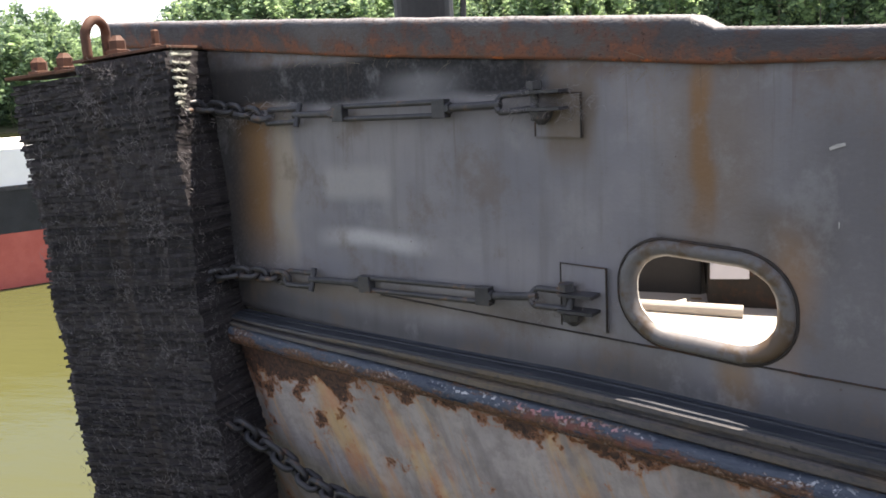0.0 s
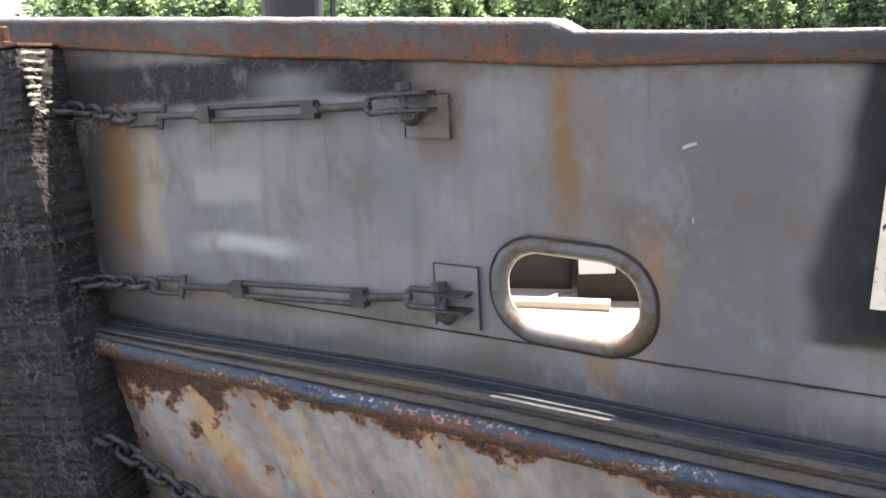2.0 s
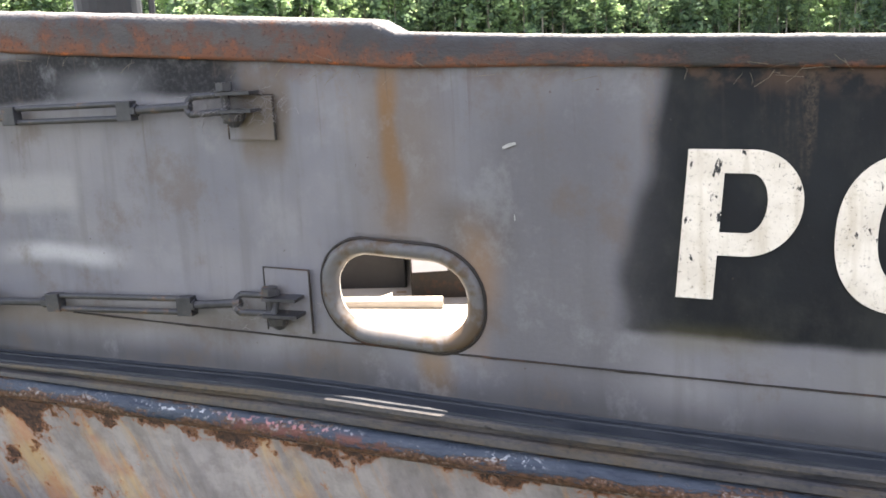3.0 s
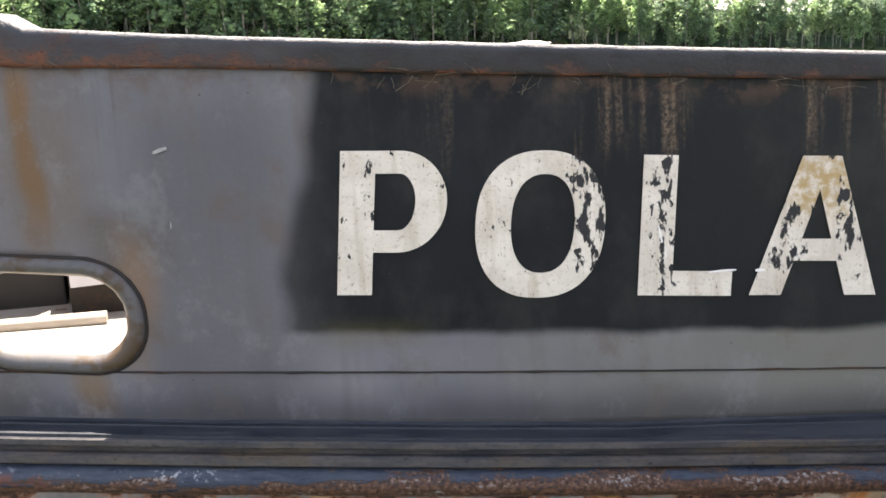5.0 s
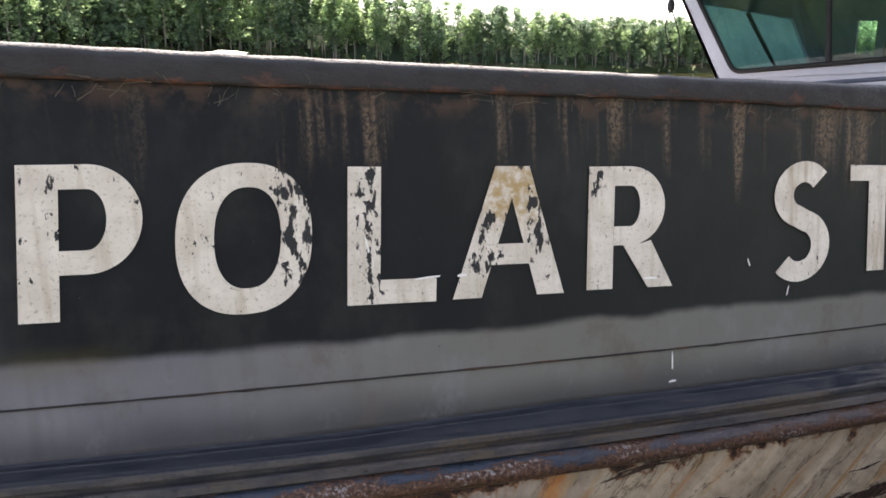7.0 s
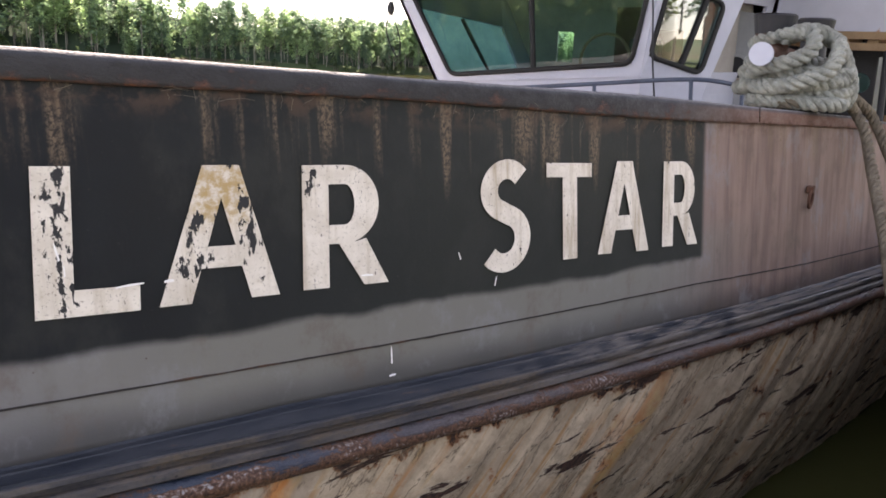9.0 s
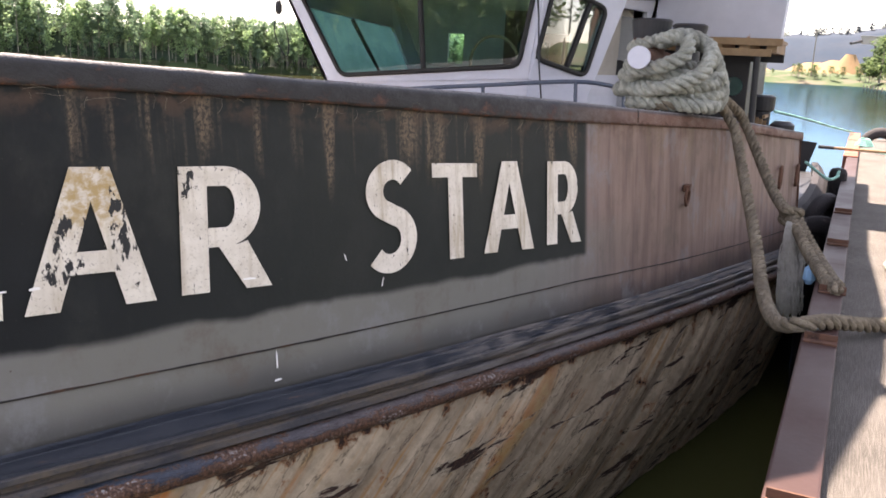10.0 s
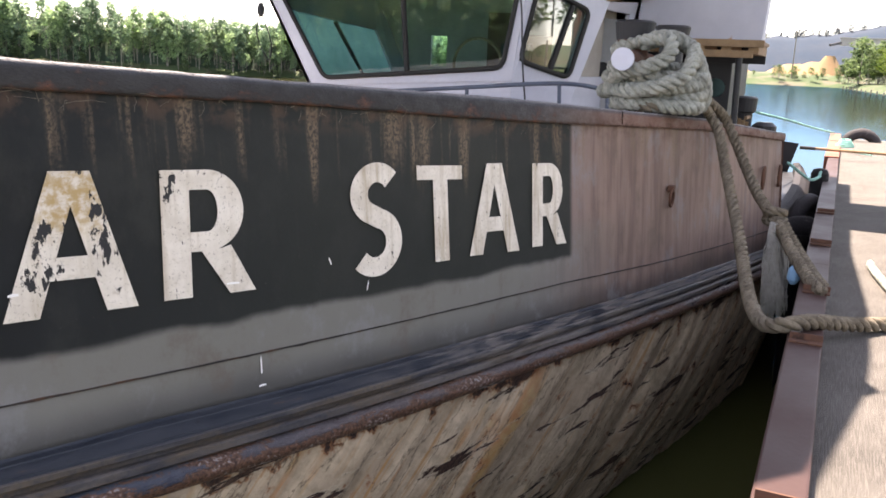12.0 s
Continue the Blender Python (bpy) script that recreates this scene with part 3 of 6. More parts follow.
def part(name, bm, material, parent=None, label="", smooth=False, bevel=0.0):
    """Link a bmesh as one mesh object, under a thing or a part."""
    if bevel:
        bmesh.ops.bevel(bm, geom=bm.edges[:], offset=bevel, segments=2, affect="EDGES", profile=0.6)
    bmesh.ops.recalc_face_normals(bm, faces=bm.faces[:])
    me = bpy.data.meshes.new(name)
    bm.to_mesh(me)
    bm.free()
    me.materials.append(material)
    if smooth:
        me.polygons.foreach_set("use_smooth", [True] * len(me.polygons))
    return put(name, me, parent, None, label)


def slab(x0, x1, y0, y1, z0, z1, bm=None, m=None):
    bm = bm or bmesh.new()
    g = bmesh.ops.create_cube(bm, size=1)["verts"]
    t = Matrix.Translation(((x0 + x1) / 2, (y0 + y1) / 2, (z0 + z1) / 2)) @ Matrix.Diagonal((x1 - x0, y1 - y0, z1 - z0, 1))
    bmesh.ops.transform(bm, matrix=(m or Matrix()) @ t, verts=g)
    return bm


def rod(a, b, r, bm=None, n=12, r2=None):
    bm = bm or bmesh.new()
    a, b = Vector(a), Vector(b)
    q = (b - a).to_track_quat("Z", "Y").to_matrix().to_4x4()
    g = bmesh.ops.create_cone(bm, cap_ends=True, segments=n, radius1=r, radius2=r if r2 is None else r2, depth=(b - a).length)["verts"]
    bmesh.ops.transform(bm, matrix=Matrix.Translation((a + b) / 2) @ q, verts=g)
    return bm


def lathe(rows, n=20, m=None, bm=None):
    """A turned form from (radius, height) rows, closed at both ends."""
    bm = bm or bmesh.new()
    rings = []
    for r, z in rows:
        rings.append([bm.verts.new((m or Matrix()) @ Vector((r * math.cos(2 * math.pi * i / n), r * math.sin(2 * math.pi * i / n), z))) for i in range(n)])
    for a, b in zip(rings, rings[1:]):
        for i in range(n):
            bm.faces.new((a[i], a[(i + 1) % n], b[(i + 1) % n], b[i]))
    bm.faces.new(rings[0][::-1]), bm.faces.new(rings[-1])
    return bm


def sweep(points, r, n=8, closed=False):
    """Vertices, faces and uv of a round tube along points; r may be a list."""
    pts = [Vector(p) for p in points]
    k = len(pts)
    tang = []
    for i in range(k):
        a, b = (pts[(i - 1) % k], pts[(i + 1) % k]) if closed else (pts[max(0, i - 1)], pts[min(k - 1, i + 1)])
        tang.append((b - a).normalized())
    up = tang[0].orthogonal().normalized()
    verts, faces, uvs, run = [], [], [], 0.0
    for i in range(k):
        up = (up - tang[i] * up.dot(tang[i])).normalized()
        side = tang[i].cross(up)
        run += (pts[i] - pts[i - 1]).length if i else 0
        rr = r[i] if isinstance(r, (list, tuple)) else r
        for j in range(n):
            a = 2 * math.pi * j / n
            verts.append(pts[i] + (up * math.cos(a) + side * math.sin(a)) * rr)
            uvs.append((j / n * 2 * math.pi * rr, run))
    for i in range(k if closed else k - 1):
        for j in range(n):
            a, b = i * n, ((i + 1) % k) * n
            faces.append((a + j, a + (j + 1) % n, b + (j + 1) % n, b + j))
    if not closed:
        faces += [tuple(range(n))[::-1], tuple(range((k - 1) * n, k * n))]
    return verts, faces, uvs


def joined(lists):
    verts, faces, uvs = [], [], []
    for v, f, u in lists:
        o = len(verts)
        verts += v
        faces += [tuple(i + o for i in t) for t in f]
        uvs += u
    return verts, faces, uvs


def spline(points, step=0.03):
    """Catmull-Rom points at even steps."""
    p = [Vector(q) for q in points]
    p = [p[0] * 2 - p[1]] + p + [p[-1] * 2 - p[-2]]
    out = []
    for i in range(1, len(p) - 2):
        n = max(2, int((p[i + 1] - p[i]).length / step))
        for j in range(n):
            t = j / n
            out.append(0.5 * ((2 * p[i]) + (p[i + 1] - p[i - 1]) * t + (2 * p[i - 1] - 5 * p[i] + 4 * p[i + 1] - p[i + 2]) * t * t + (3 * p[i] - p[i - 1] - 3 * p[i + 1] + p[i + 2]) * t ** 3))
    out.append(p[-2])
    return out


def laid_rope(points, r, lay=0.28, step=0.025, strands=3, seed=0):
    """Twisted rope: strands wound round the path."""
    pts = spline(points, step)
    rng = random.Random(seed)
    lists = []
    up = (pts[1] - pts[0]).orthogonal().normalized()
    frames, run = [], 0.0
    for i, p in enumerate(pts):
        t = (pts[min(i + 1, len(pts) - 1)] - pts[max(i - 1, 0)]).normalized()
        up = (up - t * up.dot(t)).normalized()
        run += (p - pts[i - 1]).length if i else 0
        frames.append((p, up.copy(), t.cross(up), run))
    for s in range(strands):
        line = []
        for p, a, b, d in frames:
            w = 2 * math.pi * (d / lay + s / strands)
            wob = 1 + 0.06 * noise.noise(Vector((d * 9, s * 7 + seed, 0)))
            line.append(p + (a * math.cos(w) + b * math.sin(w)) * r * 0.56 * wob)
        lists.append(sweep(line, r * 0.50, 7))
    return joined(lists)


def thing(name, label, category, group="", kind="", at=(0, 0, 0)):
    ob = new(name)
    ob.empty_display_size = 0.2
    ob.location = at
    return tagged(ob, label, category, group, kind)


# ---- the hull's form ----
def table(x, rows):
    return float(np.interp(x, [r[0] for r in rows], [r[1] for r in rows]))


TOP = [(-4.6, 2.26), (-4.0, 2.21), (-1.8, 2.005), (0.05, 1.83), (0.15, 1.768), (0.8, 1.714), (2.15, 1.63), (4.35, 1.505), (6.2, 1.412), (7.66, 1.31), (9.6, 1.185), (12.6, 0.915)]
LIP = [(-4.6, 2.07), (-3.2, 1.935), (-1.83, 1.785), (-0.45, 1.668), (0.16, 1.605), (0.7, 1.585), (2.15, 1.502), (4.36, 1.388), (5.7, 1.29), (6.9, 1.215), (9.6, 1.07), (12.6, 0.81)]
SEAM = [(-4.6, 0.5), (-1.5, 0.368), (0.47, 0.281), (2.06, 0.208), (4.4, 0.1), (6.9, 0.0), (8.7, -0.115), (12.6, -0.32)]
LEDGE = [(-4.6, 0.25), (-2.45, 0.12), (-0.5, 0.06), (0.8, 0.02), (2.04, -0.05), (3.5, -0.085), (4.24, -0.13), (6.0, -0.21), (8.0, -0.32), (12.6, -0.56)]
BOW, BREAK = -4.4, 12.6


def side(x, z, out=0.0):
    """A point of the port side, out metres proud of the plating."""
    X = x - 3.0
    slope = -0.33734 + 2 * 0.009624 * X
    y = 2.8251 - 0.33734 * X + 0.009624 * X * X + 0.07638 * (z - 0.8)
    if x > 12.6:
        y += 0.10 * (x - 12.6)
        slope += 0.10
    n = Vector((slope, -1.0)).normalized()
    return Vector((x + n.x * out, y + n.y * out, z))


def strip(xs, profile, uv=None):
    """A band along the side; profile(x) gives (out, z) rows."""
    verts, faces, uvs = [], [], []
    k = None
    for x in xs:
        rows = profile(x)
        k = len(rows)
        d = 0.0
        for i, (o, z) in enumerate(rows):
            if i:
                d += math.hypot(o - rows[i - 1][0], z - rows[i - 1][1])
            verts.append(side(x, z, o))
            uvs.append(uv(x, i, o, z, d) if uv else (x, d))
    for a in range(len(xs) - 1):
        for i in range(k - 1):
            b = a * k + i
            faces.append((b, b + 1, b + k + 1, b + k))
    return verts, faces, uvs


def steps(a, b, d):
    n = max(1, round((b - a) / d))
    return [a + (b - a) * i / n for i in range(n + 1)]


tug = thing("tugboat", "old grey tugboat with a black name panel, moored at a dock", "tugboat")

# plating of the bulwark, with the opening of the chock cut through
HOLE = (0.086, 0.556, 0.330, 0.204, -0.085)      # centre x, z, half width, half height, rise per metre


def in_hole(x, z, grow=0.0):
    cx, cz, a, b, k = HOLE
    dx, dz = abs(x - cx), abs(z - cz - k * (x - cx))
    a, b = a + grow, b + grow
    r = b * 0.92
    ex, ez = max(0, dx - (a - r)), max(0, dz - (b - r))
    return math.hypot(ex, ez) < r


def plating():
    xs = sorted(set([round(v, 4) for v in steps(BOW, -0.7, 0.12) + steps(-0.7, 0.8, 0.02) + steps(0.8, BREAK, 0.12)]))
    k = 44
    verts, uvs, faces, zz = [], [], [], []
    for x in xs:
        lo, mid, hi = table(x, LEDGE), table(x, SEAM), table(x, LIP) + 0.02
        rows = [lo + (mid - 0.009 - lo) * i / 6 for i in range(7)] + [mid - 0.006, mid - 0.003] + [mid + 0.003 + (hi - mid - 0.003) * i / (k - 10) for i in range(k - 9)]
        outs = [0.0] * 7 + [0.0, 0.0] + [0.0] * (k - 9)
        for z, o in zip(rows, outs):
            wave = 0.005 * noise.noise(Vector((x * 1.1, z * 1.6, 3.0)))
            verts.append(side(x, z, o + wave))
            uvs.append((x, z))
            zz.append((x, z))
    k = len(rows)
    for a in range(len(xs) - 1):
        for i in range(k - 1):
            q = (a * k + i, a * k + i + 1, (a + 1) * k + i + 1, (a + 1) * k + i)
            cx, cz = sum(zz[j][0] for j in q) / 4, sum(zz[j][1] for j in q) / 4
            if not in_hole(cx, cz, 0.035):
                faces.append(q[::-1])
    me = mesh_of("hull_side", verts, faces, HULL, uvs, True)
    ob = put("hull_side", me, tug, None, "grey weathered steel side plating with a black panel")
    mod = ob.modifiers.new("thickness", "SOLIDIFY")
    mod.thickness, mod.offset = 0.025, -1
    return ob


plating()
# the lapped seam: a dark ragged bead
rngs = random.Random(3)
v, f, u = strip(steps(-1.75, BREAK, 0.05), lambda x: [(0.001, table(x, SEAM) + 0.005 + 0.004 * noise.noise(Vector((x * 6, 1, 0)))), (0.008, table(x, SEAM) + 0.003), (0.008, table(x, SEAM) - 0.002), (0.001, table(x, SEAM) - 0.005 - 0.006 * noise.noise(Vector((x * 9, 5, 0))))])
put("seam_bead", mesh_of("seam_bead", v, [q[::-1] for q in f], SEAMDIRT, u), tug, None, "dark dirt-filled plate seam")

# cap rail: a rolled fascia plate and the flat top
def cap_rows(x):
    t, l = table(x, TOP), table(x, LIP)
    r = 0.05 if x < 0.1 else 0.016      # the bow's cap is rolled, the rest is folded sharply
    return [(0.008, l), (0.03, l + 0.004), (0.034, l + 0.02), (0.036, t - r), (0.030, t - 0.4 * r), (0.030 - 0.36 * r, t - 0.08 * r), (-0.012, t), (-0.16, t - 0.002), (-0.17, t - 0.015), (-0.17, t - 0.07)]


for a, b, label in ((BOW, 0.05, "rolled bow cap rail, grey with orange rust scale"), (0.15, 7.7, "flat steel cap rail with rust along its lower edge"), (7.72, BREAK, "rounded reddish brown cap rail")):
    v, f, u = strip(steps(a, b, 0.06), cap_rows, lambda x, i, o, z, d: (x, (table(x, TOP) - z) / (table(x, TOP) - table(x, LIP)) if i < 6 else 0.0))
    v = [p + Vector((0, 0.006 * noise.noise(Vector((p.x * 9, p.z * 9, 0))), 0.004 * noise.noise(Vector((p.x * 7, 1, 5))))) for p in v]
    put("cap_rail", mesh_of("cap_rail", v, [q[::-1] for q in f], CAP, u, True), tug, None, label)
v, f, u = strip(steps(0.05, 0.15, 0.01), cap_rows, lambda x, i, o, z, d: (x, (table(x, TOP) - z) / (table(x, TOP) - table(x, LIP)) if i < 6 else 0.0))
put("cap_step", mesh_of("cap_step", v, [q[::-1] for q in f], CAP, u, True), tug)

# rubbing strake: sloping ledge, two bars, half-round pipe
PIPEZ = [(-4.6, 0.07), (-2.45, -0.025), (-1.6, -0.05), (-0.26, -0.105), (1.8, -0.23), (4.05, -0.345), (5.26, -0.40), (6.4, -0.44), (8.0, -0.515), (10.0, -0.61), (12.6, -0.75)]


def ledge_rows(x):
    """Flat shelf, then two proud bars with a groove between them."""
    p = table(x, PIPEZ)
    top = max(table(x, LEDGE) + float(np.interp(x, (-3.0, -1.0), (-0.03, 0.012))), p + float(np.interp(x, (-3.0, -0.6), (0.13, 0.215))))
    dent = 0.004 * noise.noise(Vector((x * 1.9, 4, 0)))
    k = float(np.interp(x, (-3.0, -0.6), (0.5, 1.0)))     # the bars run together towards the stem
    q = p + 0.05
    rows = [(0.0, top), (0.014, top - 0.008), (0.05, top - 0.35 * (top - q - 0.15 * k)), (0.052, top - 0.35 * (top - q - 0.15 * k) - 0.006), (0.128, q + 0.148 * k)]
    rows += [(0.130, q + 0.134 * k), (0.138, q + 0.136 * k), (0.147, q + 0.130 * k), (0.149, q + 0.108 * k), (0.144, q + 0.099 * k), (0.122, q + 0.092 * k), (0.120, q + 0.071 * k)]
    rows += [(0.150, q + 0.071 * k), (0.166, q + 0.065 * k), (0.170, q + 0.036 * k), (0.160, q + 0.026 * k), (0.124, q + 0.018 * k), (0.12, q)]
    return [(o + (dent if o > 0.1 else 0), z + dent) for o, z in rows]


XS = steps(BOW + 0.9, BREAK, 0.08)
v, f, u = strip(XS, ledge_rows)
put("rubbing_strake", mesh_of("rubbing_strake", v, [q[::-1] for q in f], STRAKE, u), tug, None, "dark ribbed steel rubbing strake")


def pipe_rows(x):
    z = table(x, PIPEZ)
    bump = 0.006 * noise.noise(Vector((x * 2.3, 0, 9)))
    return [(0.120 + (0.074 + bump) * math.sin(math.pi * i / 10), z + 0.066 * math.cos(math.pi * i / 10)) for i in range(11)] + [(0.06, z - 0.075), (0.03, z - 0.08)]


v, f, u = strip(XS, pipe_rows)
put("strake_pipe", mesh_of("strake_pipe", v, [q[::-1] for q in f], PIPE, u, True), tug, None, "scuffed blue-grey half-round fender pipe")


# lower hull: dented plates that fall away under the strake
def lower(x, d):
    z = table(x, PIPEZ) - 0.068 - d
    o = 0.085 - 0.15 * d - 0.07 * d * d
    lean = x + float(np.interp(x, (0.5, 4.5), (-0.25, 0.8))) * d
    dent = 0.05 * noise.noise(Vector((lean * 2.4, d * 0.6, 1))) + 0.02 * noise.noise(Vector((lean * 7, d * 1.4, 4)))
    return (o + dent * min(1, d * 6), z)


v, f, u = strip(steps(BOW + 0.9, BREAK + 7, 0.06), lambda x: [lower(x, 3.0 * (i / 56) ** 1.15) for i in range(57)], lambda x, i, o, z, d: (x, 3.0 * (i / 56) ** 1.15))
put("lower_hull", mesh_of("lower_hull", v, [q[::-1] for q in f], BOTTOM, u, True), tug, None, "dented lower hull plating, streaked grey and rust orange")


# ---- painted name ----
def ring_strip(centre, outer, inner, a0, a1, n, p=0.86, shift=(0, 0)):
    out = []
    for i in range(n + 1):
        a = radians(a0 + (a1 - a0) * i / n)
        ca, sa = math.cos(a), math.sin(a)
        ca, sa = math.copysign(abs(ca) ** p, ca), math.copysign(abs(sa) ** p, sa)
        out.append(((centre[0] + outer[0] * ca, centre[1] + outer[1] * sa), (centre[0] + shift[0] + inner[0] * ca, centre[1] + shift[1] + inner[1] * sa)))
    return [(out[i][0], out[i + 1][0], out[i + 1][1], out[i][1]) for i in range(n)]


def glyph(ch):
    """Faces of a bold capital in a unit square."""
    if ch == "L":
        return [((0, 0), (0.36, 0), (0.36, 1), (0, 1)), ((0.36, 0), (1, 0), (1, 0.18), (0.36, 0.18))]
    if ch == "T":
        return [((0, 0.855), (1, 0.855), (1, 1), (0, 1)), ((0.34, 0), (0.66, 0), (0.66, 0.855), (0.34, 0.855))]
    if ch == "O":
        return ring_strip((0.5, 0.5), (0.5, 0.5), (0.245, 0.335), 0, 360, 48, 0.86, (0.018, 0.008))
    if ch in "PR":
        b = 0.30 if ch == "P" else 0.36
        cy, ry = (1 + b) / 2, (1 - b) / 2
        cx, rx = (0.54, 0.445) if ch == "P" else (0.47, 0.405)
        sw = 0.32 if ch == "P" else 0.29
        it = 0.155
        faces = [((0, 0), (sw, 0), (sw, 1), (0, 1)), ((sw, 1 - it), (cx, 1 - it), (cx, 1), (sw, 1)), ((sw, b), (cx, b), (cx, b + it), (sw, b + it))]
        faces += ring_strip((cx, cy), (rx, ry), (rx - 0.29, ry - it), -90, 90, 24, 1.0)
        if ch == "R":
            faces.append(((0.70, 0), (1, 0), (0.72, 0.395), (0.62, 0.375), (0.40, 0.36)))
        return faces
    if ch == "A":
        m, w = 0.50, 0.15
        inner = lambda y: 0.25 + (m - 0.25) * y / 0.76
        faces = [((0, 0), (0.25, 0), (m, 0.76), (m, 1), (m - w, 1)), ((0.75, 0), (1, 0), (m + w, 1), (m, 1), (m, 0.76))]
        faces.append(((inner(0.25), 0.25), (1 - inner(0.25), 0.25), (1 - inner(0.41), 0.41), (inner(0.41), 0.41)))
        return faces
    if ch == "S":
        line = [(0.60 + 0.335 * math.cos(radians(a)) - 0.09, 0.735 + 0.19 * math.sin(radians(a))) for a in range(38, 262, 12)]
        line += [(0.48 + 0.365 * math.cos(radians(a)), 0.295 + 0.22 * math.sin(radians(a))) for a in range(78, -146, -12)]
        faces, prev = [], None
        w, h = 0.40, 0.645
        for i, (x, y) in enumerate(line):
            a, b = line[max(0, i - 1)], line[min(len(line) - 1, i + 1)]
            d = Vector(((b[0] - a[0]) * w, (b[1] - a[1]) * h)).normalized()
            nx, ny = -d.y * 0.064 / w, d.x * 0.057 / h
            cur = ((x + nx, y + ny), (x - nx, y - ny))
            if prev:
                faces.append((prev[0], cur[0], cur[1], prev[1]))
            prev = cur
        return faces


NAME = [("P", (1.258, 0.598), (1.698, 0.578), (1.318, 1.219), (1.758, 1.205)), ("O", (1.812, 0.555), (2.345, 0.540), (1.865, 1.197), (2.398, 1.182)),
        ("L", (2.498, 0.537), (2.894, 0.514), (2.540, 1.153), (2.936, 1.130)), ("A", (2.972, 0.513), (3.524, 0.485), (3.010, 1.130), (3.562, 1.102)),
        ("R", (3.645, 0.485), (4.128, 0.455), (3.674, 1.093), (4.157, 1.070)), ("S", (4.735, 0.405), (5.135, 0.388), (4.765, 1.052), (5.165, 1.036)),
        ("T", (5.290, 0.405), (5.700, 0.380), (5.287, 1.013), (5.695, 0.987)), ("A", (5.759, 0.385), (6.294, 0.345), (5.760, 0.992), (6.292, 0.968)),
        ("R", (6.451, 0.347), (6.897, 0.314), (6.458, 0.952), (6.905, 0.928))]
for ch, bl, br, tl, tr in NAME:
    verts, faces, uvs = [], [], []
    for face in glyph(ch):
        o = len(verts)
        for a, b in face:
            x = (bl[0] * (1 - a) + br[0] * a) * (1 - b) + (tl[0] * (1 - a) + tr[0] * a) * b
            z = (bl[1] * (1 - a) + br[1] * a) * (1 - b) + (tl[1] * (1 - a) + tr[1] * a) * b
            wave = 0.005 * noise.noise(Vector((x * 1.1, z * 1.6, 3.0)))
            verts.append(side(x, z, 0.010 + wave))
            uvs.append((x, z))
        faces.append(tuple(range(o, len(verts))))
    put("letter", mesh_of("letter", verts, faces, LETTER, uvs), tug, None, "flaking white painted capital letter " + ch)


# ---- chock, deck, far side ----
def chock():
    cx, cz, a, b, k = HOLE
    n = 56

    def point(t, grow, out):
        aa, bb = a + grow, b + grow
        r = bb * 0.92
        # stadium outline
        q = t % 1.0
        ang = 2 * math.pi * q
        ca, sa = math.cos(ang), math.sin(ang)
        px = math.copysign(max(0, aa - r), ca) + r * ca
        pz = math.copysign(max(0, bb - r), sa) + r * sa
        if abs(ca) < 1e-6:
            px = 0
        return side(cx + px, cz + pz + k * px, out)
    def ring(name, rows, material, label):
        verts, faces = [], []
        for i in range(n):
            for grow, out in rows:
                verts.append(point((i + 0.5) / n, grow + 0.004 * noise.noise(Vector((i * 0.45, out * 20, 7))), out + 0.004 * noise.noise(Vector((i * 0.7, grow * 40, out * 40)))))
        m = len(rows)
        for i in range(n):
            for j in range(m - 1):
                faces.append((i * m + j, i * m + j + 1, ((i + 1) % n) * m + j + 1, ((i + 1) % n) * m + j))
        put(name, mesh_of(name, verts, faces, material, None, True), tug, None, label)
    ring("chock", [(0.052, -0.02), (0.050, 0.010), (0.043, 0.024), (0.030, 0.032), (0.014, 0.033), (-0.006, 0.026), (-0.020, 0.010), (-0.028, -0.012)], CHOCKPAINT, "oval steel mooring chock, worn and rust stained")
    ring("chock_throat", [(-0.0275, -0.010), (-0.028, -0.020), (-0.018, -0.034), (0.006, -0.046), (0.034, -0.048), (0.044, -0.044), (0.046, -0.03)], THROAT, "pale worn throat of the chock")


chock()
cx_, cz_, a_, b_, k_ = HOLE
bead = []
for i in range(64):
    t = 2 * math.pi * (i + 0.5) / 64
    aa, bb = a_ + 0.054, b_ + 0.054
    r_ = bb * 0.92
    px, pz = math.copysign(aa - r_, math.cos(t)) + r_ * math.cos(t), math.copysign(bb - r_, math.sin(t)) + r_ * math.sin(t)
    bead.append(side(cx_ + px, cz_ + pz + k_ * px, 0.003))
v, f, u = sweep(bead, [0.009 + 0.004 * noise.noise(Vector((i * 0.6, 0, 2))) for i in range(64)], 6, True)
put("chock_weld", mesh_of("chock_weld", v, f, SEAMDIRT, None, True), tug, None, "dark ragged weld round the chock")


def inner(x, z, d):
    return side(x, z, -d)


# foredeck inside the bulwark, following the sheer
OTHER = [(-4.4, 6.2), (-2.0, 8.0), (2.0, 8.9), (8.0, 9.2), (16.0, 8.8), (25.0, 8.0)]
for name, a0, a1, material, label in (("deck", BOW, BREAK, DECKPAINT, "worn tan painted steel deck"), ("after_deck", BREAK, BREAK + 7, DARK, "dark after deck")):
    verts, faces = [], []
    xs = steps(a0, a1, 0.4)
    for x in xs:
        z = table(x, SEAM) + 0.02
        p = side(x, z, -0.03)
        for i in range(9):
            verts.append((x, p.y + (table(x, OTHER) - p.y) * i / 8, z))
    for a in range(len(xs) - 1):
        for i in range(8):
            faces.append((a * 9 + i, a * 9 + i + 1, a * 9 + i + 10, a * 9 + i + 9))
    put(name, mesh_of(name, verts, [q[::-1] for q in faces], material), tug, None, label)
xs = steps(BOW, BREAK + 7, 0.4)
